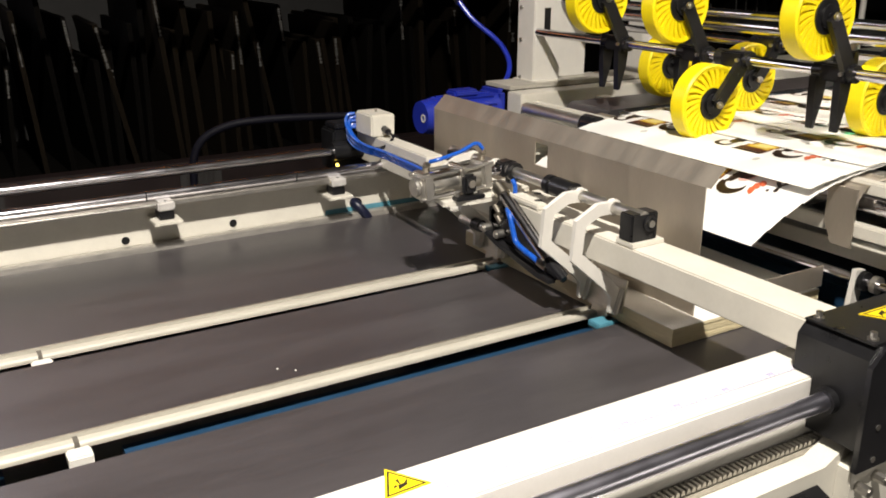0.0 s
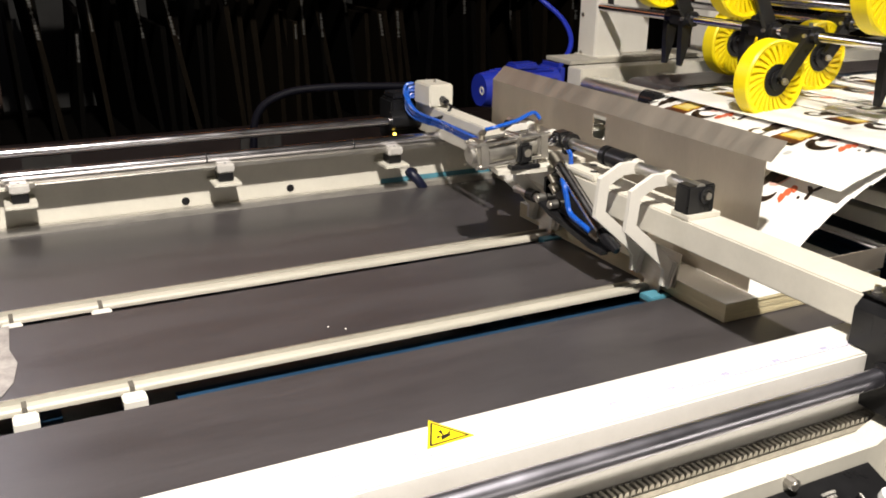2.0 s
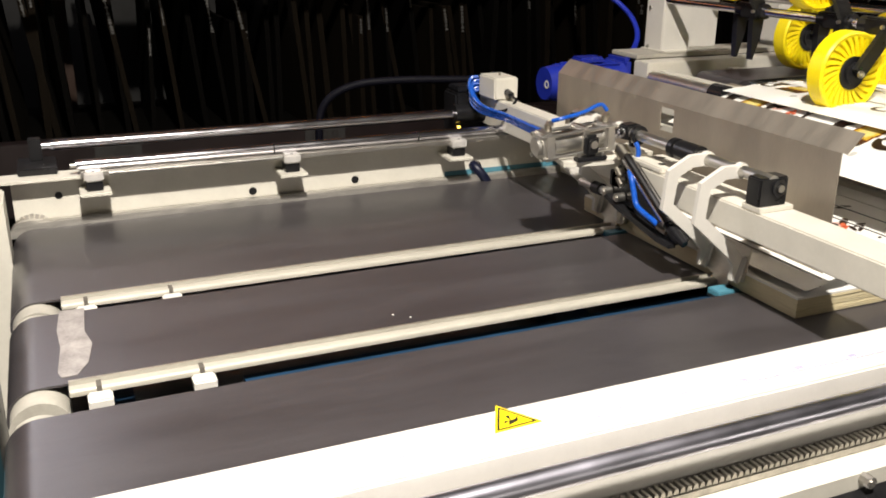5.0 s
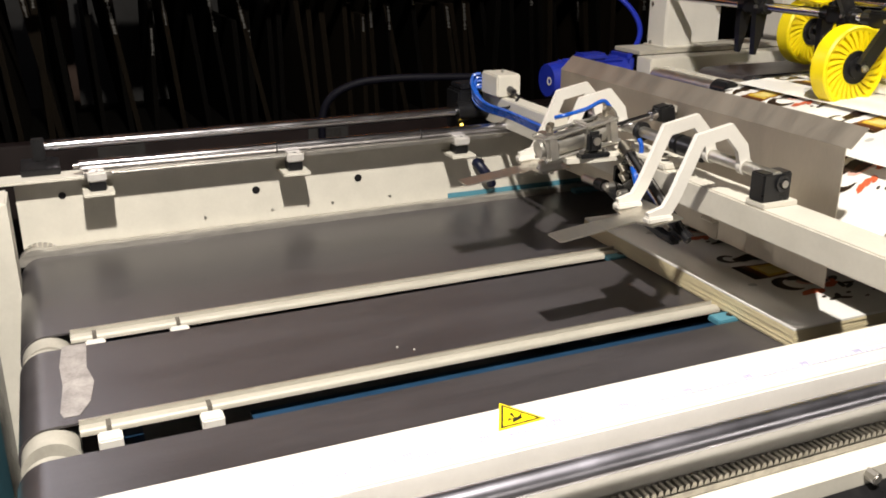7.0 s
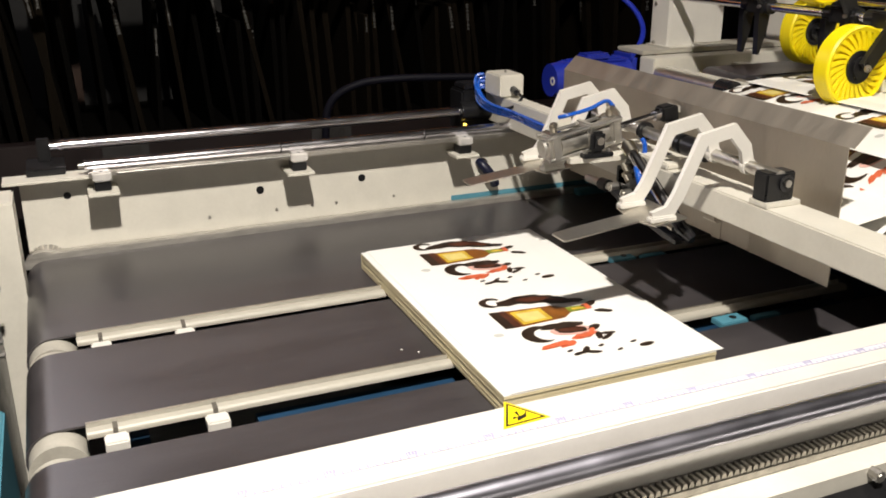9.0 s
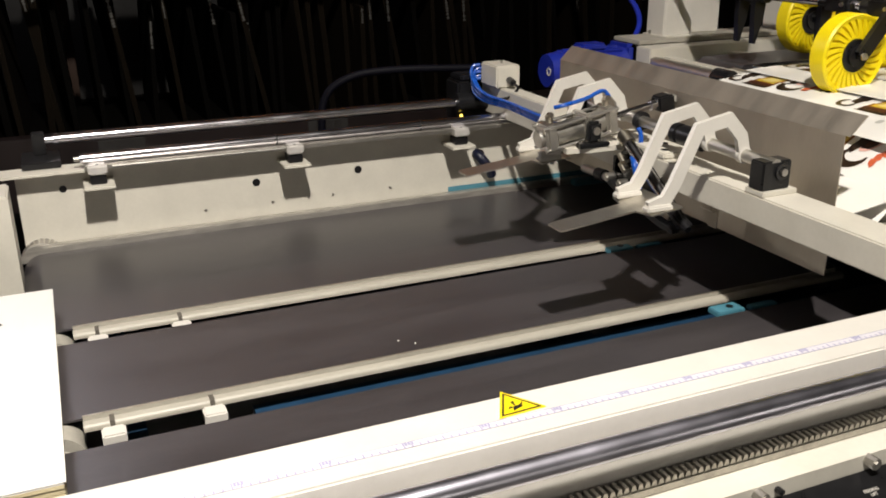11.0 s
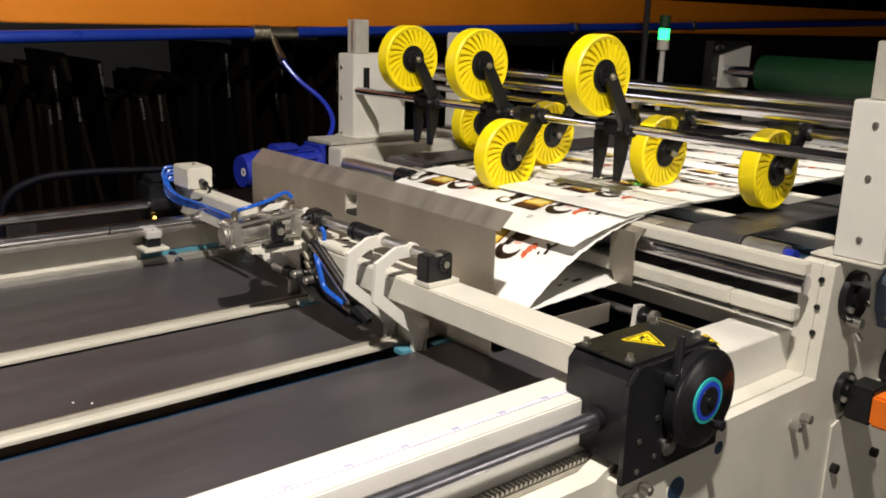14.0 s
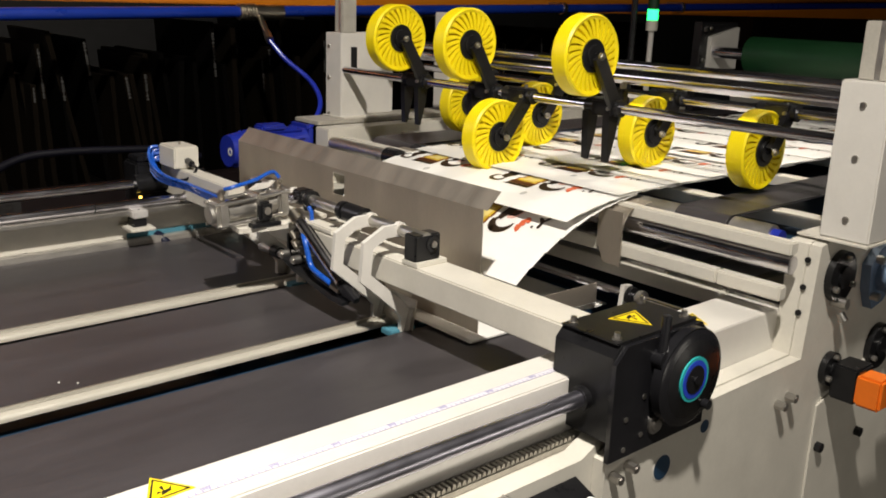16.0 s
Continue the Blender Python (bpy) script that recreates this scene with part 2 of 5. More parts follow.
def die_rack():
    """Pallet rack with an orange beam above and a dark red beam with bay numbers below."""
    rack = thing("pallet_rack", "shaded storage rack with an orange beam and grey bay labels", "rack", (0, 2.6, FLOOR))
    part("beam", box(B(), -4, 8.5, 2.33, 2.40, 0.558, 0.74, 0.004), ORANGE, rack, "orange painted steel beam")
    part("beam", box(B(), -4, 8.5, 2.33, 2.40, -0.34, -0.095, 0.004), DARKRED, rack, "dark red steel beam, colour deepened for shade")
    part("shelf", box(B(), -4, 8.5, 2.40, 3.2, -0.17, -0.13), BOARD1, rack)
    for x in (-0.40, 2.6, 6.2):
        part("upright", box(B(), x - 0.05, x + 0.03, 2.98, 3.045, FLOOR, 1.6, 0.003), SHADEDRACK, rack, "orange rack upright, coloured dark brown for shade")
        part("upright", box(B(), x, x + 0.09, 3.05, 3.14, FLOOR, 1.6, 0.003), SHADEDRACK, rack, "orange rack upright, coloured dark brown for shade")
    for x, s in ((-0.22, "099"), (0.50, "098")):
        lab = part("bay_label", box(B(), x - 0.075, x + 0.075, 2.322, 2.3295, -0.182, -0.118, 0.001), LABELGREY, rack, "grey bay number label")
        cu = bpy.data.curves.new("digits", "FONT")
        cu.body, cu.size, cu.align_x, cu.align_y, cu.extrude = s, 0.070, "CENTER", "CENTER", 0.0005
        tmp = new("tmp", cu)
        me = bpy.data.meshes.new_from_object(tmp.evaluated_get(bpy.context.evaluated_depsgraph_get()))
        bpy.data.objects.remove(tmp)
        me.materials.append(INK)
        ob = new("digits", me)
        ob.parent = lab
        ob.matrix_basis = Matrix.Translation(Vector((x, 2.320, -0.150)) - Vector((0, 2.6, FLOOR))) @ pose(0, 0, 0, 90, 0, 0)
    return rack


die_rack()


def die_boards():
    """Cutting dies stored on edge: upright plywood boards coloured dark for the shaded rack, some leaning, with bright
    rule strips on their fronts.
    """
    rnd = random.Random(4)
    x = -2.6
    while x < 4.4:
        th = rnd.choice((0.016, 0.018, 0.018, 0.022))
        hgt = rnd.uniform(0.38, 0.64) if x > -0.2 else rnd.uniform(0.5, 0.64)
        lean = rnd.uniform(-8, -1) if rnd.random() < 0.7 else rnd.uniform(-13, 3)
        y0 = rnd.uniform(2.45, 2.56)
        m = pose(x, y0, -0.128, 0, lean, rnd.uniform(-3, 3))
        die = thing("cutting_die", rnd.choice(("dark plywood cutting die stored upright on the rack", "brown plywood cutting die standing on edge in the rack")), "die board", (0, 0, 0), "cutting dies on the rack")
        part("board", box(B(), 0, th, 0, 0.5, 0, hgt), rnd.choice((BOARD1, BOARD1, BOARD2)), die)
        if rnd.random() < 0.48:
            z0 = hgt * rnd.uniform(0.60, 0.90)
            z1 = min(hgt - 0.01, z0 + rnd.uniform(0.05, 0.20))
            wide = rnd.uniform(0.16, 0.30)
            bm = box(B(), th * 0.4, th * 0.6, -0.001, 0.001, z0, z1)
            k = z0
            while k < z1:
                box(bm, th * (0.5 - wide), th * (0.5 + wide), -0.005, 0.0, k, k + 0.006)
                k += rnd.choice((0.010, 0.010, 0.010, 0.014, 0.022))
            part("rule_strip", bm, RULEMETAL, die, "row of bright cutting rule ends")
        die.matrix_basis = m
        x += th + rnd.choice((0.008, 0.02, 0.03, 0.045, 0.075))


die_boards()

pipe = thing("air_pipe", "blue compressed air pipe running under the orange beam", "pipe", (1.3, 2.24, 0.52))
part("pipe", rod(B(), (-3.5, 2.24, 0.42), (8, 2.24, 0.69), 0.021, 20), PIPE, pipe)
tee = part("tee_fitting", rod(B(), (1.39, 2.24, 0.535), (1.58, 2.24, 0.535), 0.029, 20), BRASS, pipe, "nickel tee fitting")
for i in range(6):
    part("ring", rod(B(), (1.395 + i * 0.012, 2.24, 0.535), (1.401 + i * 0.012, 2.24, 0.535), 0.032, 20), BRASS, tee)
part("outlet", rod(rod(B(), (1.47, 2.22, 0.52), (1.455, 2.14, 0.46), 0.012), (1.455, 2.14, 0.46), (1.443, 2.10, 0.436), 0.016, 8), BRASS, tee)
for xx in (3.2, 4.2):
    zz = 0.42 + (xx + 3.5) * 0.27 / 11.5
    bm = rod(B(), (xx, 2.24, zz), (xx + 0.02, 2.24, zz), 0.03, 16)
    box(bm, xx, xx + 0.02, 2.24, 2.33, zz, zz + 0.03)
    part("clip", bm, BRASS, pipe)
solid("air_hose", tube(B(), [(1.443, 2.10, 0.436), (1.48, 2.05, 0.37), (1.532, 1.95, 0.29), (1.515, 1.87, 0.21), (1.40, 1.80, 0.115), (1.36, 1.79, 0.06)], 0.009), HOSEBLUE, "blue air hose hanging from the pipe to the motor", "hose", loc=(1.5, 1.9, 0.2))

lamp = thing("signal_lamp", "green glowing signal lamp on a white pole", "signal lamp", (3.1, 1.6, FLOOR))
part("pole", rod(B(), (3.1, 1.6, FLOOR), (3.1, 1.6, 0.52), 0.012), WHITE, lamp)
part("collar", rod(B(), (3.1, 1.6, 0.50), (3.1, 1.6, 0.545), 0.026), CREAM, lamp)
part("lens", rod(B(), (3.1, 1.6, 0.546), (3.1, 1.6, 0.592), 0.024), GREENLIGHT, lamp, "glowing green lens")
part("lens", rod(B(), (3.1, 1.6, 0.594), (3.1, 1.6, 0.65), 0.024), GREENROLL, lamp, "unlit dark lens")
solid("stand_pole", rod(B(), (2.75, 1.44, FLOOR), (2.79, 1.46, 1.2), 0.013), BLACK, "thin black pole standing behind the machine", "pole", loc=(2.75, 1.44, FLOOR))

roll = thing("green_roll", "large green rubber roll on a white bracket", "roll", (3.2, 0.8, 0.43))
part("drum", rod(B(), (3.2, -0.4, 0.435), (3.2, 1.06, 0.435), 0.076, 40), GREENROLL, roll)
part("journal", rod(B(), (3.2, 1.06, 0.435), (3.2, 1.24, 0.435), 0.024, 20), CHROME, roll)
part("bracket", prism(B(), [(3.17, 0.36), (3.38, 0.36), (3.38, 0.54), (3.17, 0.50)], "y", 1.24, 1.26), WHITE, roll, "white side bracket")
part("bracket", prism(B(), [(3.10, FLOOR), (3.40, FLOOR), (3.40, 0.56), (3.12, 0.56)], "y", 1.262, 1.30), BLACK, roll, "black stand plate")
roll.location = roll.location + Vector((0, 0.09, -0.012))
bolts(roll, [(3.14, 1.255, 0.53), (3.18, 1.255, 0.535), (3.14, 1.255, 0.40)], (0, -1, 0), 0.01)

# ---- near side frame of the stacker ----
side = thing("stacker_machine", "cream painted steel stacker body with a white rail on top", "machine", (0.5, -0.02, FLOOR))
part("rail", box(B(), -0.75, 1.03, -0.037, 0.061, -0.165, 0.0, 0.003), WHITE, side, "white painted box rail with a measuring tape")
bm = B()
box(bm, -0.70, 1.41, -0.037 - 0.0014, -0.037 + 0.001, -0.160, -0.158)
part("seam", bm, CREAM, side)
part("side_plate", prism(B(), [(-0.75, FLOOR), (2.9, FLOOR), (2.9, 0.118), (1.46, 0.158), (1.42, 0.150), (1.40, -0.088), (0.80, -0.090), (0.74, -0.120), (-0.75, -0.120)], "y", -0.100, -0.060), CREAM, side)
part("front_plate", prism(B(), [(0.77, FLOOR), (2.9, FLOOR), (2.9, 0.117), (1.462, 0.157), (1.424, 0.149), (1.403, -0.092), (0.83, -0.094), (0.77, -0.124)], "y", -0.126, -0.1005), CREAM, side, "cream outer side plate")
part("ledge", box(B(), -0.75, 1.40, -0.060, -0.0375, -0.135, -0.118, 0.002), CREAM, side)
part("rail_end", box(B(), 1.02, 1.434, -0.0593, 0.0618, -0.158, 0.0012, 0.002), WHITE, side, "wide white end of the rail")
part("upright_end", box(B(), 1.437, 1.56, -0.0595, -0.045, -0.16, 0.150, 0.004), CREAM, side, "cream end post with tapped holes")
for z in (0.118, 0.06, 0.005):
    part("hole", rod(B(), (1.4205 - (0.155 - z) * 0.083, -0.104, z), (1.4175 - (0.155 - z) * 0.083, -0.104, z), 0.0065, 14), BLACK, side)
part("cover_panel", prism(B(), [(1.50, -0.62), (2.6, -0.62), (2.6, -0.10), (1.72, -0.16), (1.50, -0.225)], "y", -0.1315, -0.1265), CREAM, side, "screwed cream cover panel")
bolts(side, [(1.525, -0.131, -0.33), (1.72, -0.131, -0.35), (1.535, -0.131, -0.56)], (0, -1, 0), 0.012, 0.014, material=BLACK)
bolts(side, [(1.325, -0.126, -0.172), (1.365, -0.126, -0.165)], (0, -1, 0), 0.010, 0.022)
bolts(side, [(0.79, -0.126, -0.155), (0.83, -0.126, -0.147)], (0, -1, 0), 0.009, 0.022)
bolts(side, [(0.363, -0.10, -0.130), (0.557, -0.10, -0.128)], (0, -1, 0), 0.009, 0.016, material=ZINC)
bolts(side, [(0.397, -0.10, -0.132)], (0, -1, 0), 0.005, 0.010, material=BLACK)
for x, z, r in ((0.935, -0.187, 0.024), (1.060, -0.143, 0.013)):
    part("opening", rod(B(), (x, -0.1265, z), (x, -0.1275, z), r, 24), NAVY, side)
    part("rim", rod(B(), (x, -0.126, z), (x, -0.1268, z), r * 1.12, 24), WHITE, side)
# measuring tape
tape = part("measuring_tape", box(B(), -0.70, 0.84, -0.006, 0.006, 0.0001, 0.0011), RULER, side, "white measuring tape with blue ticks")
bm = B()
k = -0.69
i = 0
while k < 0.83:
    d = 0.0105 if i % 10 == 0 else (0.0075 if i % 5 == 0 else 0.005)
    box(bm, k - 0.0009, k + 0.0009, -0.0055, -0.0055 + d, 0.00112, 0.0014)
    if i % 10 == 0:
        for q in (0.004, 0.008, 0.012):
            box(bm, k + q - 0.002, k + q + 0.001, -0.001, 0.005, 0.00112, 0.0014)
    k += 0.01
    i += 1
ticks = part("tick_scale", bm, RULEINK, tape)
ticks["kind"] = "stuff"
for s in (-0.0062, 0.0056):
    part("edge_line", box(B(), -0.70, 0.84, s, s + 0.0006, 0.00112, 0.0014), RULEINK, tape)


def warning_sticker(parent, m, size=0.068, name="warning_sticker"):
    """Yellow triangle with a black border and a crushed-hand mark, flat in its own xy plane."""
    h = size * 0.866

    def tri(k, cy=h / 3):
        return [(-size / 2 * k, cy - h / 3 * k), (size / 2 * k, cy - h / 3 * k), (0, cy + h * 2 / 3 * k)]
    base = B()
    prism(base, tri(1.0), "z", 0.0002, 0.0010)
    inkm = B()
    a, b = tri(0.86), tri(0.72)
    for i in range(3):
        j = (i + 1) % 3
        f = [inkm.verts.new((*p, 0.0013)) for p in (a[i], a[j], b[j], b[i])]
        inkm.faces.new(f)
    for q in ([(-0.13, 0.12), (0.12, 0.20), (0.10, 0.28), (-0.06, 0.26)], [(-0.02, 0.22), (0.04, 0.45), (-0.04, 0.42)], [(0.05, 0.25), (0.2, 0.38), (0.12, 0.24)], [(-0.2, 0.2), (-0.06, 0.24), (-0.12, 0.3)]):
        inkm.faces.new([inkm.verts.new((p[0] * size, p[1] * size, 0.0013)) for p in q])
    for bmx in (base, inkm):
        bmesh.ops.transform(bmx, matrix=m, verts=bmx.verts)
    st = part(name, base, SIGN, parent, "yellow triangular warning sticker")
    part("pictogram", inkm, INK, st, "black border and hand mark")


warning_sticker(side, pose(0.074, 0.011, 0.0, 0, 0, 3), 0.068)
warning_sticker(side, pose(1.19, 0.03, 0.0013, 0, 0, 180), 0.068)

solid("guide_rod", rod(B(), (-0.72, -0.071, -0.0235), (0.90, -0.071, -0.0235), 0.0148, 40), GROUND, "polished steel guide rod beside the white rail", "guide rod", loc=(0, -0.072, -0.034))
rack_bm = B()
x = -0.72
while x < 0.90:
    prism(rack_bm, [(x, -0.108), (x + 0.010, -0.108), (x + 0.0080, -0.099), (x + 0.0030, -0.099)], "y", -0.058, -0.040)
    x += 0.0105
RACKSTEEL = mat("oiled_steel_rack", (0.42, 0.40, 0.36), 0.38, 0.9, var=0.3, scale=60)
gr = thing("gear_rack", "oiled steel gear rack under the guide rod", "gear rack", (0, -0.05, -0.105))
part("base_bar", box(B(), -0.72, 0.90, -0.060, -0.0376, -0.118, -0.1081), RACKSTEEL, gr)
part("toothing", rack_bm, RACKSTEEL, gr, "row of rack teeth")["kind"] = "stuff"

# control box in front of the side frame
ctl = thing("control_panel", "black control panel with selector switches and white lettering", "control panel", (0.6, -0.16, -0.2))
part("housing", prism(B(), [(-0.102, -0.132), (-0.102, -0.30), (-0.20, -0.30), (-0.20, -0.172)], "x", 0.33, 0.70), BLACK, ctl)
slope = math.degrees(math.atan2(0.04, 0.098))
CM = Matrix.Translation((0.33, -0.20, -0.172)) @ pose(0, 0, 0, slope, 0, 0)


def panel_text(s, u, v, size):
    cu = bpy.data.curves.new("lettering", "FONT")
    cu.body, cu.size, cu.align_x, cu.align_y, cu.extrude = s, size, "CENTER", "CENTER", 0.0003
    tmp = new("tmp", cu)
    me = bpy.data.meshes.new_from_object(tmp.evaluated_get(bpy.context.evaluated_depsgraph_get()))
    bpy.data.objects.remove(tmp)
    me.materials.append(WHITE)
    ob = new("lettering", me)
    ob.parent = ctl
    ob.matrix_basis = Matrix.Translation(-LOC[ctl]) @ CM @ Matrix.Translation((u, v, 0.001))


def selector(u, v, lit=False):
    bm = rod(B(), (u, v, 0), (u, v, 0.012), 0.013, 20)
    if not lit:
        box(bm, u - 0.004, u + 0.004, v - 0.012, v + 0.012, 0.012, 0.024, 0.001)
    bmesh.ops.transform(bm, matrix=CM, verts=bm.verts)
    s = part("selector_switch" if not lit else "push_button", bm, GLOSSBLACK if not lit else CLEAR, ctl, "black selector switch" if not lit else "white push button")
    if not lit:
        bm = box(B(), u - 0.001, u + 0.001, v, v + 0.012, 0.0242, 0.0252)
        bmesh.ops.transform(bm, matrix=CM, verts=bm.verts)
        part("pointer", bm, WHITE, s)


for u, v, lit in ((0.118, 0.045, False), (0.205, 0.045, True), (0.285, 0.045, False), (0.345, 0.045, True)):
    selector(u, v, lit)
for s, u, v, z in (("CONVEYER BELT\nAUT", 0.045, 0.052, 0.0066), ("BACK TWO SIDE\nBOARD\nOPEN", 0.098, 0.070, 0.0066), ("FEEDING\nLIFT", 0.182, 0.073, 0.0066), ("SUSPEND\nTABLE", 0.262, 0.078, 0.0066)):
    panel_text(s, u, v, z)

ctl.location = ctl.location + Vector((0.025, 0, -0.012))

# ---- far side frame ----
far = thing("far_side_frame", "cream painted far side panel with round holes", "machine frame", (0.3, 1.5, FLOOR))
part("panel", box(B(), -0.525, 1.42, 1.502, 1.520, -0.60, -0.004, 0.002), CREAM, far)
part("top_flange", box(B(), -0.56, 1.42, 1.459, 1.532, -0.0035, 0.004, 0.001), CREAM, far, "cream folded top flange")
for x, z, r in ((0.059, -0.090, 0.0105), (0.346, -0.087, 0.0105), (-0.42, -0.05, 0.009), (0.72, -0.085, 0.018)):
    part("hole", rod(B(), (x, 1.5018, z), (x, 1.5005, z), r, 20), BLACK, far, "dark round hole")
bolts(far, [(x, 1.502, -0.150) for x in (-0.08, 0.10, 0.20, 0.27, 0.44)], (0, -1, 0), 0.004, 0.002)
part("base", box(B(), -0.5, 1.42, 1.521, 1.60, FLOOR, -0.10, 0.002), CREAM, far)
solid("end_post", box(B(), -0.66, -0.535, 1.30, 1.42, FLOOR, 0.0, 0.004), CREAM, "cream end post of the stacker frame", "post", loc=(-0.6, 1.36, FLOOR))
endp = thing("end_plate", "dark slotted end plate beside a teal frame leg", "end plate", (-0.58, 1.2, FLOOR))
part("plate", box(B(), -0.66, -0.60, 0.70, 1.29, FLOOR, -0.10, 0.003), BLACK, endp)
part("leg", box(B(), -0.67, -0.585, 0.55, 0.90, FLOOR, -0.30, 0.004), TEAL, endp, "teal painted leg")
bolts(endp, [(-0.60, 1.05, -0.22), (-0.60, 1.05, -0.25), (-0.60, 1.20, -0.16)], (1, 0, 0), 0.008, 0.02)

fr = thing("far_guide_rod", "polished far guide rod on a black end bracket", "guide rod", (-0.43, 1.6, 0.0))
part("rod", rod(B(), (-0.425, 1.6, 0.055), (0.90, 1.6, 0.055), 0.0135, 28), CHROME, fr)
part("rod_end", rod(B(), (-0.452, 1.6, 0.055), (-0.424, 1.6, 0.055), 0.010, 20), CHROME, fr)
part("bracket", box(box(B(), -0.475, -0.445, 1.585, 1.615, 0.02, 0.076, 0.002), -0.505, -0.415, 1.500, 1.63, 0.0045, 0.021, 0.002), BLACK, fr, "black bracket")

fs = thing("scale_rod", "chromed scale rod held by clamp brackets", "rod", (0.1, 1.47, 0.02))
part("rod", rod(B(), (-0.372, 1.47, 0.029), (0.86, 1.47, 0.029), 0.0125, 28), CHROME, fs)
part("rod_end", rod(B(), (-0.386, 1.47, 0.029), (-0.3725, 1.47, 0.029), 0.006, 16), ZINC, fs)
for x in (0.112, 0.52):
    part("joint", rod(B(), (x, 1.47, 0.029), (x + 0.003, 1.47, 0.029), 0.0133, 24), BLACK, fs)
part("support_bar", box(B(), -0.365, 0.86, 1.442, 1.482, 0.0045, 0.0155, 0.001), ALU, fs, "flat aluminium support bar under the rod")
part("screw_thread", rod(B(), (-0.30, 1.441, 0.010), (0.13, 1.441, 0.010), 0.0045, 12), mat("threaded_steel", (0.30, 0.29, 0.27), 0.4, 0.9, var=0.5, scale=8, streak=(60, 1, 1)), fs, "threaded spindle")
for x in (-0.336, 0.154, 0.634):
    c = part("clamp", box(B(), x - 0.022, x + 0.022, 1.425, 1.470, -0.006, 0.0185, 0.004), CLAMPALU, fs, "bright aluminium rod clamp")
    part("screw", rod(B(), (x, 1.438, 0.016), (x, 1.438, 0.019), 0.004, 8), BLACK, c)
    part("block", box(B(), x - 0.019, x + 0.019, 1.432, 1.475, -0.030, -0.0065, 0.002), BLACK, fs, "black clamp base")
    part("shelf", box(B(), x - 0.036, x + 0.036, 1.412, 1.5018, -0.040, -0.0305, 0.002), CREAM, fs, "cream bracket shelf")

solid("cable_conduit", tube(B(), [(0.34, 1.80, -0.30), (0.33, 1.80, -0.05), (0.35, 1.80, 0.07), (0.43, 1.78, 0.125), (0.55, 1.75, 0.14), (0.72, 1.72, 0.138), (0.86, 1.70, 0.13), (0.95, 1.70, 0.10)], 0.012, 12), CONDUIT, "black corrugated cable conduit bending over the far rail", "conduit", loc=(0.5, 1.75, 0))

solid("drain_hose", tube(B(), [(0.710, 1.512, -0.079), (0.715, 1.490, -0.085), (0.729, 1.478, -0.104), (0.745, 1.476, -0.128), (0.752, 1.480, -0.145)], 0.0145, 12), mat("dark_blue_hose", (0.003, 0.005, 0.022), 0.4), "dark blue hose stub coming out of the far panel", "hose", loc=(0.72, 1.49, -0.09))

# ---- lift table with three belts ----
ZU, ZD = -0.122, -0.202
table = thing("lift_table", "lift table with three dark belts and cream slide rails", "conveyor table", (0.4, 0.77, ZU))
BY = ((0.085, 0.493), (0.596, 0.904), (0.980, 1.474))
XL, RR = -0.487, 0.052
for y0, y1 in BY:
    bm = B()
    outer = [(1.22, ZU)] + [(XL - RR * math.sin(a), ZU - RR + RR * math.cos(a)) for a in [math.pi * i / 14 for i in range(15)]] + [(1.22, ZU - 2 * RR)]
    inner = [(1.22, ZU - 2 * RR + 0.004)] + [(XL - (RR - 0.004) * math.sin(a), ZU - RR + (RR - 0.004) * math.cos(a)) for a in [math.pi * i / 14 for i in range(14, -1, -1)]] + [(1.22, ZU - 0.004)]
    prism(bm, outer + inner, "y", y0, y1)
    part("belt", bm, BELT, table, "dark grey rubber belt")
    part("roller", rod(B(), (XL, y0 - 0.045, ZU - RR), (XL, y1 + 0.02, ZU - RR), RR - 0.0045, 32), GREYPAINT, table, "grey end roller")
    part("roller", rod(B(), (1.222, y0 + 0.003, ZU - RR), (1.222, y1 - 0.003, ZU - RR), RR - 0.0005, 32), BELT, table, "drive roller wrapped by the belt")
part("shaft", rod(B(), (XL, 0.075, ZU - RR), (XL, 1.48, ZU - RR), 0.012, 16), ZINC, table)
for y0, y1 in ((0.556, 0.587), (0.934, 0.969)):
    ym = (y0 + y1) / 2
    bm = prism(B(), [(y0, ZU - 0.006), (y1, ZU - 0.006), (y1, ZU + 0.0085), (y1 - 0.004, ZU + 0.0085), (y1 - 0.005, ZU - 0.002), (ym + 0.004, ZU - 0.002), (ym + 0.002, ZU + 0.006), (y0 + 0.006, ZU + 0.0055), (y0 + 0.002, ZU + 0.003), (y0, ZU - 0.001)], "x", -0.44, 1.20)
    rl = part("slide_rail", bm, RAILPAINT, table, "cream slide rail between the belts")
    part("lip", box(B(), -0.44, 1.20, y1 - 0.0035, y1 - 0.0005, ZU + 0.0086, ZU + 0.0105, 0.0005), BLADE, rl, "bright steel lip")
    for x in (-0.395, -0.232):
        part("tab", box(B(), x - 0.019, x + 0.019, y0 - 0.034, y0 - 0.0005, ZU - 0.024, ZU - 0.0015, 0.003), WHITE, rl, "white support block")
        part("gap_mark", box(B(), x - 0.004, x + 0.004, y0 - 0.0008, ym + 0.006, ZU - 0.0062, ZU + 0.0072), mat("slot_shade", (0.10, 0.09, 0.075), 0.7), rl, "slot in the rail")
    part("channel", box(B(), -0.16, 1.19, y0 - 0.058, y0 + 0.03, ZU - 0.056, ZU - 0.036), NAVY, table, "dark blue channel under the rail")
part("edge_trim", box(B(), -0.49, 1.36, 1.4745, 1.4985, ZU - 0.03, ZU + 0.018, 0.003), WORN, table, "worn aluminium edge trim")
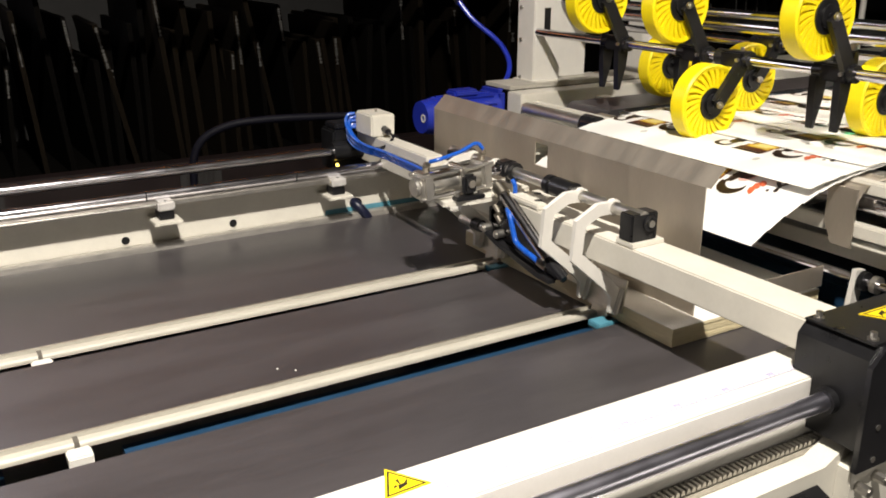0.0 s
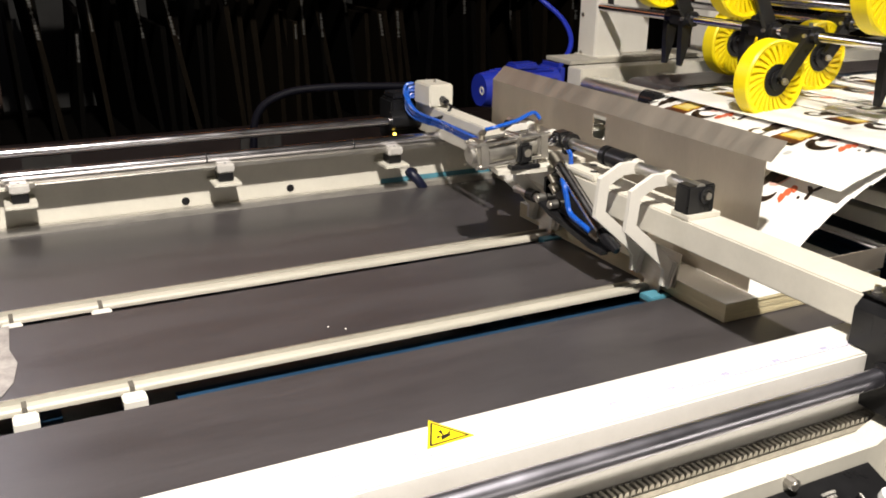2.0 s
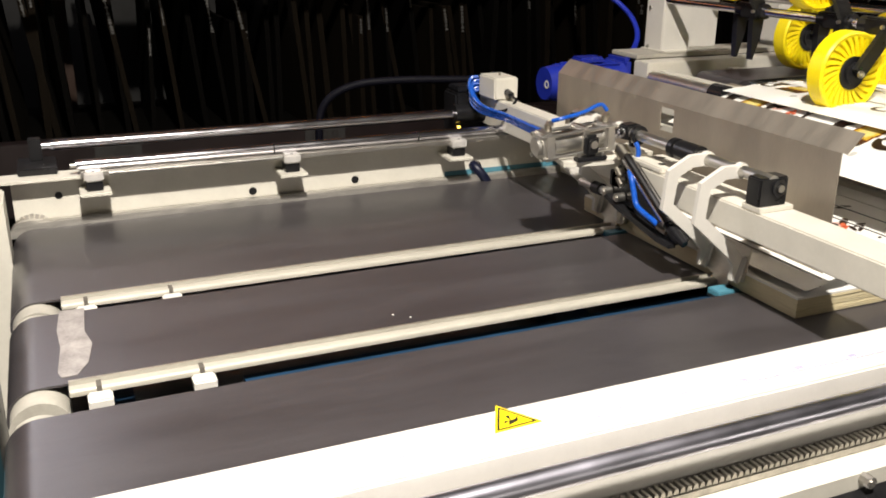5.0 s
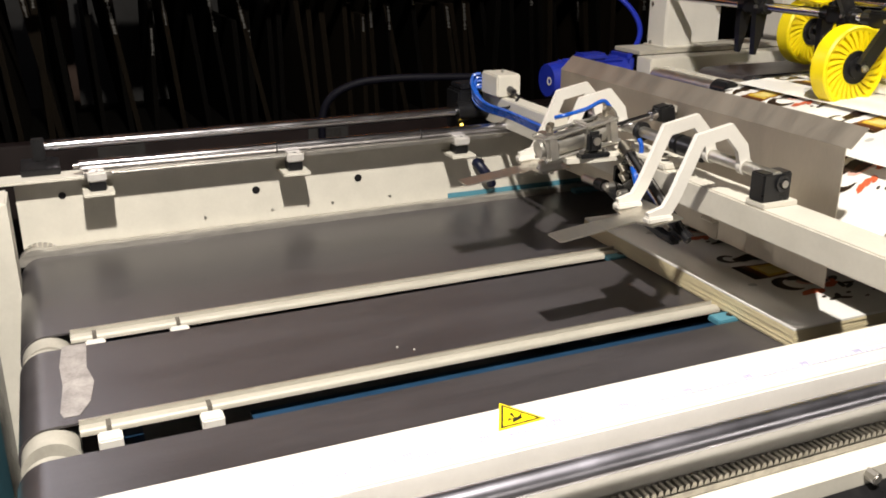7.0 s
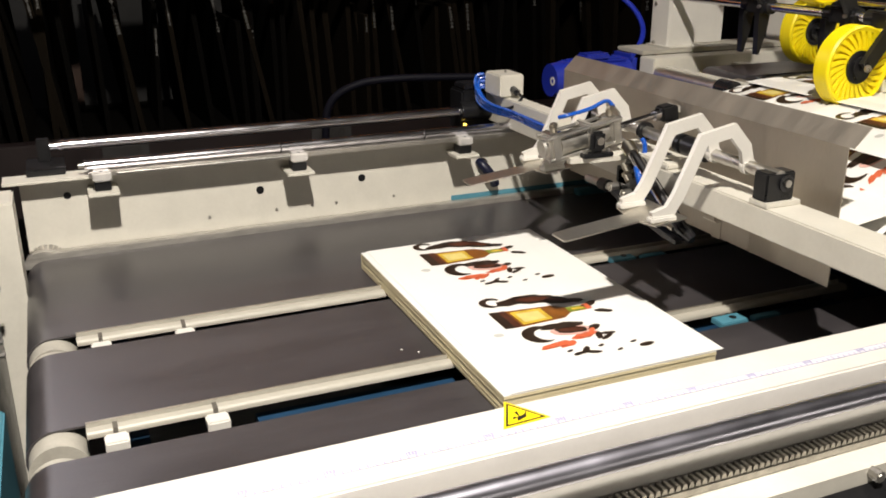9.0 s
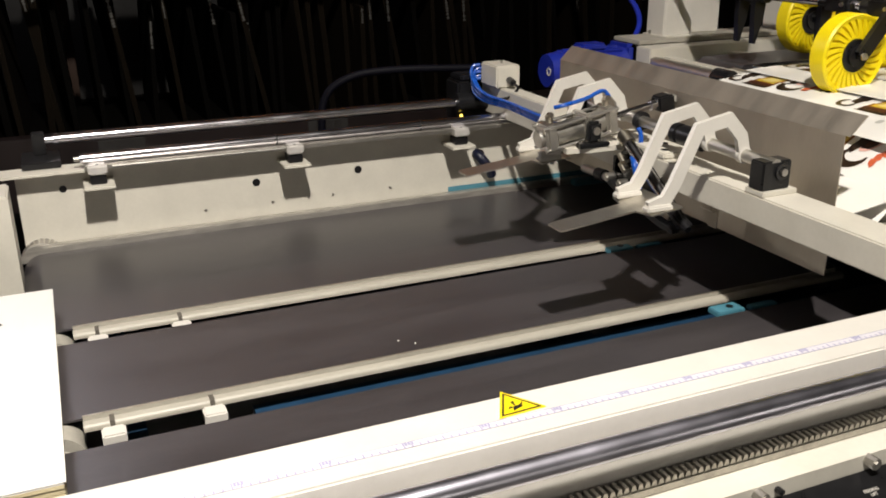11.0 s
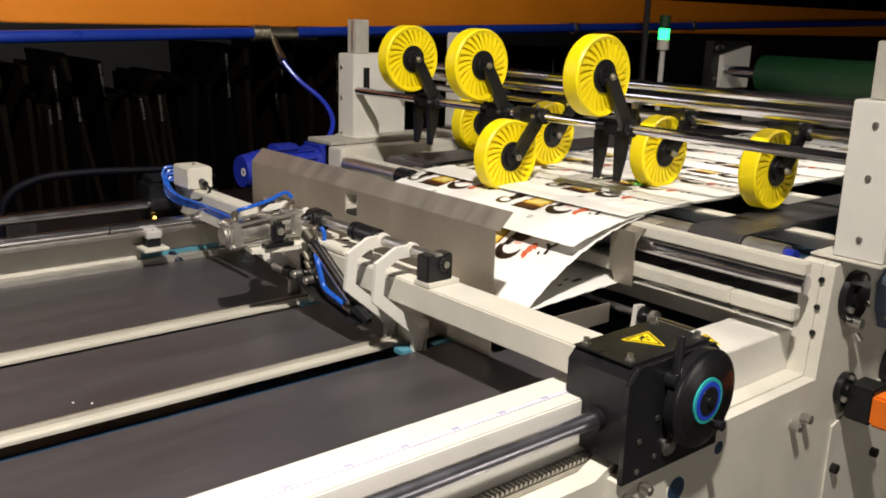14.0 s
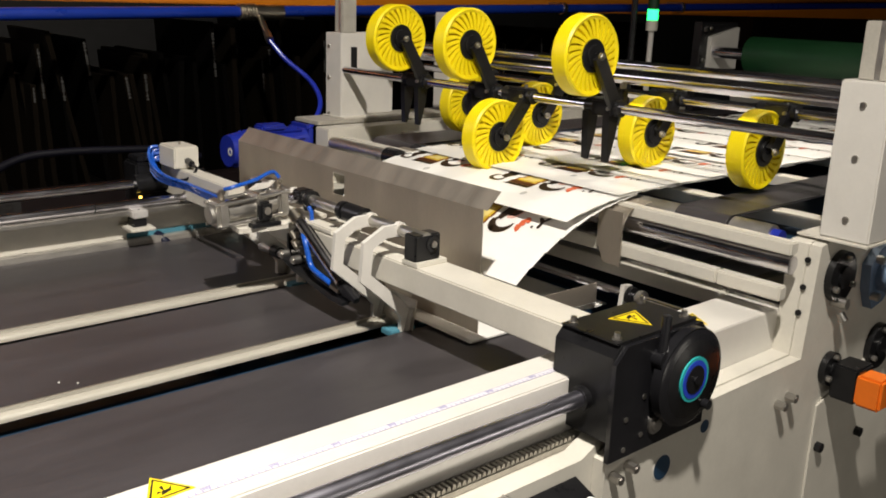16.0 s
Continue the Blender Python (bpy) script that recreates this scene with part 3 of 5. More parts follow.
# Added strip: teal light bounced onto the far panel, given as colour.
part("bounce_strip", box(B(), 0.62, 1.36, 1.4990, 1.5012, ZU + 0.014, ZU + 0.031), TEAL, table, "added thin strip coloured as teal bounced light above the trim")
part("chain_cover", prism(B(), [(-0.515 + 0.048 * math.cos(a) + 0.02, ZU - 0.02 + 0.042 * math.sin(a)) for a in [math.pi * i / 10 for i in range(11)]], "y", 1.476, 1.496), WORN, table, "rounded end bracket")
ck = B()
for i in range(11):
    a = math.pi * (0.1 + 0.8 * i / 10)
    box(ck, -0.006, 0.006, 1.4962, 1.5012, -0.004, 0.004, 0, Matrix.Translation((-0.487 + 0.046 * math.cos(a), 0, ZU - 0.018 + 0.044 * math.sin(a))) @ pose(0, 0, 0, 0, -math.degrees(a), 0))
part("chain", ck, ZINC, table, "drive chain over the sprocket")
part("cross_member", box(B(), -0.40, -0.34, 0.07, 1.46, ZU - 0.10, ZU - 0.06), NAVY, table)
part("cross_member", box(B(), 0.50, 0.58, 0.07, 1.46, ZU - 0.10, ZU - 0.06), NAVY, table)
part("cross_member", box(B(), 1.13, 1.17, 0.07, 1.46, ZU - 0.10, ZU - 0.06), NAVY, table)
for y in (0.52, 0.930):
    sp = part("stop_plate", box(B(), 0.800, 0.868, y - 0.021, y + 0.018, ZU - 0.010, ZU + 0.003, 0.002), TEAL, table, "pale teal stop plate with a hole")
    part("hole", rod(B(), (0.842, y, ZU + 0.0032), (0.842, y, ZU + 0.0042), 0.008, 18), BLACK, sp)
    part("cross_bar", box(B(), 0.890, 0.960, y - 0.016, y + 0.004, ZU - 0.012, ZU - 0.002, 0.002), TEAL, table, "teal cross bar end")
part("mark", rod(rod(B(), (0.145, 0.655, ZU + 0.0002), (0.145, 0.655, ZU + 0.0012), 0.0022, 8), (0.172, 0.632, ZU + 0.0002), (0.172, 0.632, ZU + 0.0012), 0.0022, 8), WHITE, table, "pale specks on the belt")

# belt splice patches that travel with the belt
splice = solid("belt_splice", prism(B(), [(-0.425, 0.62), (-0.405, 0.665), (-0.395, 0.74), (-0.405, 0.80), (-0.40, 0.912), (-0.445, 0.912), (-0.452, 0.82), (-0.448, 0.74), (-0.455, 0.64), (-0.45, 0.62)], "z", ZU + 0.0004, ZU + 0.0016), SMUDGE, "pale worn splice patch on the middle belt", "belt patch", loc=(-0.43, 0.76, ZU))

solid("base_frame", box(box(box(B(), -0.50, 1.30, 0.10, 0.16, -0.42, -0.34), -0.50, 1.30, 1.38, 1.44, -0.42, -0.34), 0.0, 0.1, 0.10, 1.44, -0.43, -0.35), NAVY, "dark blue base frame under the lift table", "frame", loc=(0.4, 0.77, -0.4))
tealb = thing("lower_cross_frame", "dark blue and teal lower cross frame behind the drop bay", "frame", (1.2, 0.8, -0.3))
part("beam", prism(B(), [(0.15, -0.30), (1.46, -0.30), (1.46, -0.12), (1.10, -0.12), (1.03, -0.17), (0.88, -0.17), (0.82, -0.12), (0.15, -0.12)], "x", 1.44, 1.47), NAVY, tealb)
part("web", box(B(), 1.471, 1.60, 0.1, 1.46, -0.40, -0.10), NAVY, tealb)
part("bracket", prism(B(), [(0.84, -0.42), (1.42, -0.42), (1.42, -0.185), (1.20, -0.185), (1.16, -0.215), (1.06, -0.215), (1.03, -0.185), (0.84, -0.185)], "x", 1.300, 1.316), TEAL, tealb, "teal bracket plate")
part("side_plate", box(B(), 1.02, 1.38, 1.44, 1.4735, -0.36, -0.185, 0.003), TEAL, tealb, "teal side plate")

out = thing("outfeed_table", "plain grey outfeed table at the end of the belts", "table", (-1.6, 0.77, FLOOR))
part("top", box(B(), -2.9, -0.72, 0.05, 1.30, -0.235, -0.209, 0.002), GREYPAINT, out)
for x in (-2.8, -0.85):
    for y in (0.12, 1.22):
        part("leg", box(B(), x, x + 0.05, y - 0.025, y + 0.025, FLOOR, -0.2355), GREYPAINT, out)

# ---- cross beam with its carriages ----
car = thing("carriage", "black carriage block with a handwheel on the near guide rod", "carriage", (0.86, -0.08, -0.02))
part("body", prism(B(), [(0.765, -0.086), (1.02, -0.086), (1.02, 0.060), (0.99, 0.084), (0.785, 0.084), (0.765, 0.064)], "y", -0.128, -0.0385), BLACK, car)
part("upper_body", prism(B(), [(0.765, 0.003), (1.02, 0.003), (1.02, 0.060), (0.99, 0.084), (0.785, 0.084), (0.765, 0.064)], "y", -0.0383, -0.002), BLACK, car)
part("front_plate", prism(B(), [(0.762, -0.120), (1.03, -0.120), (1.03, 0.050), (0.995, 0.082), (0.79, 0.082), (0.762, 0.055)], "y", -0.137, -0.1283), GLOSSBLACK, car, "glossy black front plate")
part("cover", box(B(), 0.775, 0.995, -0.127, -0.003, 0.0842, 0.0875, 0.001), BLACK, car, "black cover plate")
for p in ((0.79, -0.112), (0.79, -0.018), (0.975, -0.018), (0.975, -0.112)):
    part("cap_screw", rod(rod(B(), (*p, 0.087), (*p, 0.091), 0.0085, 14), (*p, 0.091), (*p, 0.100), 0.0055, 10), ZINC, car)
part("bushing", rod(B(), (0.752, -0.071, -0.0235), (0.766, -0.071, -0.0235), 0.021, 24), BLACK, car)
for p in ((0.80, -0.05), (0.80, -0.105), (0.845, -0.02), (0.845, -0.09)):
    part("screw", rod(B(), (p[0], -0.137, p[1]), (p[0], -0.1385, p[1]), 0.005, 10), ZINC, car)
part("pinion_cap", rod(rod(B(), (0.880, -0.137, -0.080), (0.880, -0.141, -0.080), 0.018, 24), (0.880, -0.141, -0.080), (0.880, -0.147, -0.080), 0.011, 16), ZINC, car, "steel pinion cap")
part("hub", rod(B(), (0.940, -0.137, -0.002), (0.940, -0.144, -0.002), 0.055, 36), BLACK, car)
hw = part("handwheel", rod(rod(B(), (0.940, -0.144, -0.002), (0.940, -0.162, -0.002), 0.090, 56), (0.940, -0.162, -0.002), (0.940, -0.166, -0.002), 0.087, 56, 0.080), GLOSSBLACK, car, "round black handwheel")
bm = B()
bmesh.ops.create_cone(bm, cap_ends=True, segments=40, radius1=0.076, radius2=0.070, depth=0.004, matrix=Matrix.Translation((0.940, -0.1645, -0.002)) @ pose(0, 0, 0, 90, 0, 0))
part("dish", bm, BLACK, hw)


def ring(x, y, z, r0, r1, d, seg=40):
    bm = B()
    a = [[bm.verts.new((x + r * math.cos(2 * math.pi * i / seg), yy, z + r * math.sin(2 * math.pi * i / seg))) for i in range(seg)] for r, yy in ((r0, y), (r0, y - d), (r1, y - d), (r1, y))]
    for p, q in zip(a, a[1:] + a[:1]):
        for i in range(seg):
            bm.faces.new((p[i], p[(i + 1) % seg], q[(i + 1) % seg], q[i]))
    return bm


part("ring", ring(0.940, -0.1668, -0.002, 0.035, 0.041, 0.003), RINGTEAL, hw, "teal dial ring")
part("ring", ring(0.940, -0.1668, -0.002, 0.026, 0.0345, 0.004), RINGBLUE, hw, "blue dial ring")
part("centre_cap", rod(rod(B(), (0.940, -0.166, -0.002), (0.940, -0.172, -0.002), 0.0255, 28), (0.940, -0.172, -0.002), (0.940, -0.176, -0.002), 0.007, 12), GLOSSBLACK, hw)
part("knob", rod(B(), (0.980, -0.166, -0.058), (0.980, -0.179, -0.058), 0.009, 16), GLOSSBLACK, hw)
part("lock_lever", rod(rod(B(), (0.868, -0.136, 0.045), (0.868, -0.158, 0.045), 0.016, 20), (0.868, -0.148, 0.05), (0.873, -0.148, 0.122), 0.0095, 14, 0.008), GLOSSBLACK, car, "black clamping lever")
warning_sticker(car, pose(0.893, -0.040, 0.0876, 0, 0, 180), 0.075)

beam = thing("cross_beam", "cream cross beam spanning the belts on two carriages", "cross beam", (0.86, 0.77, 0.05))
part("beam", box(B(), 0.785, 0.872, -0.0015, 1.60, 0.022, 0.080, 0.003), CREAM, beam)
fcar = thing("far_carriage", "black far carriage block with cables", "carriage", (0.8, 1.6, 0.06))
part("body", box(B(), 0.70, 0.90, 1.605, 1.70, -0.01, 0.115, 0.006), BLACK, fcar)
part("bearing", rod(B(), (0.69, 1.6, 0.055), (0.91, 1.6, 0.055), 0.028, 24), BLACK, fcar)
part("led", box(B(), 0.700, 0.706, 1.585, 1.593, 0.012, 0.020), AMBERLED, fcar, "small amber indicator light")
part("cover", box(B(), 0.71, 0.89, 1.61, 1.69, 0.1155, 0.132, 0.004), GLOSSBLACK, fcar)

jb = thing("junction_box", "cream valve box with a cable on the beam", "junction box", (0.80, 1.53, 0.08))
part("box", box(B(), 0.76, 0.835, 1.47, 1.575, 0.112, 0.176, 0.004), CREAM, jb)
part("arm", box(B(), 0.775, 0.825, 1.18, 1.60, 0.0805, 0.1115, 0.003), CREAM, jb, "cream channel along the beam")
part("screw", rod(B(), (0.80, 1.52, 0.176), (0.80, 1.52, 0.184), 0.004, 8), ZINC, jb)
part("gland", rod(B(), (0.80, 1.47, 0.135), (0.80, 1.445, 0.13), 0.010, 14), GLOSSBLACK, jb)
part("cable", tube(B(), [(0.80, 1.445, 0.13), (0.797, 1.41, 0.12), (0.775, 1.42, 0.095), (0.755, 1.45, 0.085)], 0.004, 8), GLOSSBLACK, jb)
for dx, dz in ((0, 0), (0.007, 0.011), (-0.003, 0.021), (0.009, -0.010), (0.002, -0.019)):
    solid("air_hose", tube(B(), [(0.768 + dx, 1.590, 0.143 + dz), (0.748 + dx, 1.598, 0.138 + dz), (0.736 + dx, 1.582, 0.114 + dz), (0.738 + dx, 1.545, 0.090 + dz * 0.7), (0.742 + dx, 1.480, 0.082 + dz * 0.5), (0.747 + dx * 0.7, 1.360, 0.084 + dz * 0.4), (0.746 + dx * 0.6, 1.220, 0.081 + dz * 0.4), (0.74 + dx * 0.5, 1.08, 0.083 + dz * 0.3)], 0.0050, 8), BLUE, "blue air hose looped close round the valve box", "hose", loc=(0.74, 1.4, 0.1), group="air hoses on the beam")

# bearing blocks and gate shaft
SX, SZ = 0.818, 0.137
sh = thing("gate_shaft", "steel gate shaft along the cross beam in black bearing blocks", "shaft", (SX, 0.8, SZ))
part("shaft", rod(B(), (SX, 0.41, SZ), (SX, 1.12, SZ), 0.0125, 24), ALU, sh)
for y0, y1 in ((0.408, 0.446), (1.06, 1.10)):
    bk = part("bearing_block", box(B(), SX - 0.032, SX + 0.036, y0, y1, 0.090, 0.146, 0.003), BLACK, sh, "black bearing block")
    part("foot", box(B(), SX - 0.032, SX + 0.05, y0 - 0.006, y1 + 0.006, 0.0803, 0.0898, 0.001), CREAM, bk)
    part("bearing_ring", ring(SX + 0.012, y0 - 0.0005, SZ - 0.012, 0.0095, 0.0165, 0.004, 24), GLOSSBLACK, bk)
    part("screw", rod(B(), (SX + 0.012, y0 - 0.0005, SZ - 0.012), (SX + 0.012, y0 - 0.009, SZ - 0.012), 0.0075, 10), ZINC, bk)
for y0, y1 in ((0.625, 0.69), (0.70, 0.715), (0.84, 0.85)):
    part("sleeve", rod(B(), (SX, y0, SZ), (SX, y1, SZ), 0.022, 24), BLACK, sh, "black shaft sleeve")


def gate(y, far_one=False):
    """A pair of bent white arms that carry a steel blade; modelled in the open pose."""
    g = thing("flap_gate", "pair of bent white arms carrying a steel flap blade", "flap gate", (SX, y, SZ), "flap gates on the beam")
    line = [(0.600, 0.056), (0.638, 0.066), (0.656, 0.094), (0.704, 0.199), (0.772, 0.212), (0.806, 0.176), (SX, SZ)]
    for dy in (-0.058, 0.044):
        a = part("arm", prism(B(), ribbon(line, 0.0255), "y", y + dy + 0.002, y + dy + 0.0125), WHITE, g, "bent white arm")
        part("boss", rod(B(), (SX, y + dy + 0.0015, SZ), (SX, y + dy + 0.0132, SZ), 0.0165, 24), WHITE, a)
        part("foot", box(B(), 0.594, 0.652, y + dy - 0.004, y + dy + 0.018, 0.048, 0.060, 0.003), WHITE, a)
    bm = prism(B(), [(0.425, y - 0.022), (0.432, y - 0.026), (0.590, y - 0.026), (0.600, y - 0.066), (0.672, y - 0.066), (0.672, y + 0.068), (0.600, y + 0.068), (0.590, y + 0.026), (0.432, y + 0.026), (0.425, y + 0.022)], "z", 0.0462, 0.0495)
    bmesh.ops.transform(bm, matrix=Matrix.Translation((0.63, y, 0.048)) @ pose(0, 0, 0, 0, -6.5, 0) @ Matrix.Translation((-0.63, -y, -0.048)), verts=bm.verts)
    part("blade", bm, BLADE, g, "brushed steel blade")
    bolts(g, [(0.632, y - 0.05, 0.046), (0.632, y + 0.052, 0.046)], (0, 0, -1), 0.006, 0.008, "nut")
    return g


GATES = [gate(0.552), gate(0.972)]

# pneumatic cylinder with its rod
CY, CZ = 0.885, 0.130
cylinder = thing("air_cylinder", "aluminium pneumatic cylinder on a black pivot and cream bracket", "air cylinder", (0.69, CY, CZ))
part("barrel", rod(B(), (0.61, CY, CZ), (0.745, CY, CZ), 0.025, 28), ALU, cylinder)
for x0, x1 in ((0.578, 0.608), (0.735, 0.764)):
    part("end_cap", box(B(), x0, x1, CY - 0.032, CY + 0.032, CZ - 0.032, CZ + 0.032, 0.007), ALU, cylinder, "square aluminium end cap")
for dy in (-0.025, 0.025):
    for dz in (-0.025, 0.025):
        part("tie_rod", rod(B(), (0.574, CY + dy, CZ + dz), (0.768, CY + dy, CZ + dz), 0.0045, 10), ZINC, cylinder)
part("bore_cap", rod(B(), (0.5775, CY, CZ), (0.569, CY, CZ), 0.020, 24), ALU, cylinder)
part("trunnion_band", box(B(), 0.678, 0.694, CY - 0.034, CY + 0.034, CZ - 0.034, CZ + 0.034, 0.004), ALU, cylinder)
for x in (0.604, 0.752):
    part("port", rod(rod(B(), (x, CY, CZ + 0.028), (x, CY, CZ + 0.047), 0.008, 12), (x, CY, CZ + 0.047), (x, CY - 0.014, CZ + 0.051), 0.0065, 10), BRASS, cylinder, "push-in air fitting")
cyl_rod = part("piston_rod", rod(rod(B(), (0.66, CY, CZ), (0.785, CY, CZ), 0.0080, 16), (0.785, CY, CZ), (0.805, CY, CZ), 0.013, 16), CHROME, cylinder, "chromed piston rod", pivot=(0.765, CY, CZ))
part("clevis", box(box(B(), 0.800, 0.835, CY - 0.017, CY + 0.017, CZ - 0.018, CZ + 0.018, 0.004), 0.822, 0.850, CY - 0.010, CY + 0.010, CZ - 0.040, CZ + 0.012, 0.004), BLACK, cyl_rod)
stand = thing("cylinder_bracket", "cream bracket plate with a black pivot bearing", "bracket", (0.72, 0.9, 0.08))
part("plate", prism(B(), [(0.622, 0.842), (0.69, 0.828), (0.80, 0.828), (0.872, 0.86), (0.872, 0.955), (0.64, 0.945)], "z", 0.0803, 0.0915), CREAM, stand, "cream bracket plate")
pv = part("pivot_block", box(box(B(), 0.648, 0.724, CY - 0.060, CY - 0.037, 0.0918, 0.102, 0.002), 0.668, 0.704, CY - 0.058, CY - 0.039, 0.102, 0.150, 0.007), BLACK, stand, "black pivot block")
part("pin", rod(B(), (0.686, CY - 0.059, CZ), (0.686, CY - 0.064, CZ), 0.009, 16), ZINC, pv)
part("pivot_block", box(B(), 0.668, 0.704, CY + 0.039, CY + 0.058, 0.0918, 0.150, 0.007), BLACK, stand, "black pivot block")
for p in ((0.656, CY - 0.048), (0.716, CY - 0.048)):
    part("cap_screw", rod(B(), (*p, 0.102), (*p, 0.109), 0.0055, 10), ZINC, stand)
part("spacer", box(B(), 0.786, 0.871, 0.71, 0.82, 0.0803, 0.094, 0.003), CREAM, stand, "cream machined pad")
for p in ((0.81, 0.74), (0.845, 0.79)):
    part("recess", rod(B(), (*p, 0.0942), (*p, 0.0948), 0.009, 16), BLACK, stand)
solid("air_hose", tube(B(), [(0.604, CY - 0.014, CZ + 0.051), (0.62, CY - 0.03, CZ + 0.058), (0.68, CY - 0.02, CZ + 0.066), (0.735, CY, CZ + 0.076), (0.752, CY - 0.004, CZ + 0.062)], 0.0045, 8), BLUE, "blue air hose over the cylinder", "hose", loc=(0.69, CY, 0.2), group="air hoses on the beam")
solid("air_hose", tube(B(), [(0.80, 0.83, 0.125), (0.803, 0.822, 0.11), (0.80, 0.82, 0.08), (0.775, 0.82, 0.05)], 0.0055, 8), BLUE, "short blue hose beside the cylinder", "hose", loc=(0.8, 0.82, 0.07), group="air hoses on the beam")

# slanting cylinder below the beam, with hoses
lowc = thing("slant_cylinder", "slanted chromed air cylinder on a black body with a blue hose", "air cylinder", (0.765, 0.72, 0.03))
part("barrel", rod(B(), (0.752, 0.792, 0.102), (0.756, 0.628, -0.004), 0.0125, 24), CHROME, lowc)
part("end_cap", rod(rod(B(), (0.751, 0.815, 0.117), (0.752, 0.793, 0.1025), 0.0165, 20), (0.7505, 0.822, 0.1215), (0.751, 0.8155, 0.1175), 0.010, 16), BRASS, lowc, "brass coloured end cap")
part("end_cap", rod(rod(B(), (0.756, 0.627, -0.0045), (0.757, 0.606, -0.018), 0.0150, 20), (0.757, 0.6055, -0.0183), (0.758, 0.572, -0.032), 0.0145, 20, 0.008), GLOSSBLACK, lowc, "black cushioned end")
part("body", prism(B(), [(0.850, 0.050), (0.812, 0.090), (0.790, 0.088), (0.630, -0.012), (0.590, -0.030), (0.600, -0.043), (0.640, -0.040), (0.80, -0.012), (0.850, 0.004)], "x", 0.757, 0.783), GLOSSBLACK, lowc, "glossy black cast body")
part("rib", prism(B(), [(0.850, 0.010), (0.80, -0.006), (0.640, -0.034), (0.600, -0.040), (0.600, -0.048), (0.645, -0.046), (0.80, -0.018), (0.850, -0.002)], "x", 0.738, 0.7565), BLACK, lowc, "black lower rib")
for p in ((0.742, 0.806, 0.068), (0.742, 0.800, 0.048)):
    part("fitting", rod(rod(B(), p, (p[0] + 0.014, p[1], p[2]), 0.0075, 12), (p[0], p[1] + 0.008, p[2] + 0.006), (p[0], p[1] - 0.010, p[2] - 0.008), 0.0055, 10), BRASS, lowc, "nickel elbow fitting")
for p in ((0.735, 0.850, 0.012), (0.735, 0.798, 0.010)):
    part("nut", rod(rod(B(), p, (p[0] + 0.021, p[1], p[2]), 0.010, 16), (p[0] - 0.004, p[1], p[2]), p, 0.006, 10), ALU, lowc)
part("hose", tube(B(), [(0.744, 0.765, 0.078), (0.738, 0.748, 0.066), (0.737, 0.735, 0.042), (0.737, 0.722, 0.016), (0.737, 0.700, 0.006), (0.739, 0.660, -0.004), (0.743, 0.640, -0.012)], 0.0062, 10), BLUE, lowc, "blue air hose")
part("fitting", rod(B(), (0.742, 0.644, -0.011), (0.747, 0.620, -0.019), 0.008, 12), BRASS, lowc, "nickel fitting")
part("tie_bar", rod(B(), (0.748, 0.965, 0.004), (0.748, 0.851, 0.008), 0.010, 18), ZINC, lowc, "steel tie bar")
part("clamp", rod(B(), (0.748, 0.905, 0.0062), (0.748, 0.875, 0.0072), 0.0145, 18), BLACK, lowc)
part("bracket", box(B(), 0.757, 0.784, 0.815, 0.86, 0.022, 0.060, 0.002), BLACK, lowc)

# steel guide plate
plate = thing("guide_plate", "brushed steel guide plate with flared lip and square window", "guide plate", (0.93, 0.88, 0.1))
Y0, Y1, WY0, WY1, WZ0, WZ1 = 0.364, 1.405, 0.868, 0.918, 0.127, 0.183
bm = B()
for y0, y1, z0, z1 in ((Y0, WY0, 0.02, 0.193), (WY1, Y1, 0.02, 0.193), (WY0, WY1, 0.02, WZ0), (WY0, WY1, WZ1, 0.193)):
    box(bm, 0.929, 0.9315, y0, y1, z0, z1)
bmesh.ops.remove_doubles(bm, verts=bm.verts, dist=0.0001)
part("face", bm, STEEL, plate)
part("lip", prism(B(), [(0.929, 0.1932), (0.9315, 0.1932), (0.968, 0.2285), (0.966, 0.230)], "y", Y0 - 0.012, Y1 + 0.002), STEEL, plate, "flared upper lip")
part("lower_face", box(B(), 0.936, 0.9385, 0.372, 0.60, -0.091, 0.0195), STEEL, plate, "lower steel skirt")
part("lower_face", box(B(), 0.936, 0.9385, 0.601, 1.38, -0.091, 0.0195), STEEL, plate, "lower steel skirt")
part("fold", box(B(), 0.9285, 0.9315, 0.372, 1.38, 0.0, 0.0195), STEEL, plate)
for y in (0.50, 1.2):
    part("bracket", box(B(), 0.873, 0.9285, y, y + 0.03, 0.03, 0.07, 0.002), CREAM, plate)
stopp = thing("side_stop", "small steel stop plate hanging under the beam", "stop plate", (0.90, 0.6, 0.0))
part("plate", prism(B(), [(0.640, -0.070), (0.668, -0.070), (0.680, -0.050), (0.683, -0.028), (0.640, -0.028)], "x", 0.888, 0.8905), STEEL, stopp)
part("flange", box(B(), 0.8732, 0.8878, 0.640, 0.683, -0.0300, -0.0275), BLADE, stopp)
part("hanger", box(B(), 0.8725, 0.8755, 0.645, 0.675, -0.0272, 0.055), STEEL, stopp)
sg = thing("pile_side_guide", "thin steel side guide plate on a chromed rod", "side guide", (1.15, 0.33, 0.0))
part("plate", prism(B(), [(1.06, -0.068), (1.28, -0.068), (1.28, -0.02), (1.06, -0.02)], "y", 0.330, 0.333), STEEL, sg)
part("rod", rod(B(), (1.30, 0.06, -0.033), (1.30, 1.45, -0.033), 0.0095, 20), CHROME, sg)
part("wheel", rod(B(), (1.30, 0.238, -0.033), (1.30, 0.250, -0.033), 0.021, 24), BLACK, sg)
part("wheel", rod(B(), (1.30, 0.210, -0.033), (1.30, 0.222, -0.033), 0.019, 24), ALU, sg)
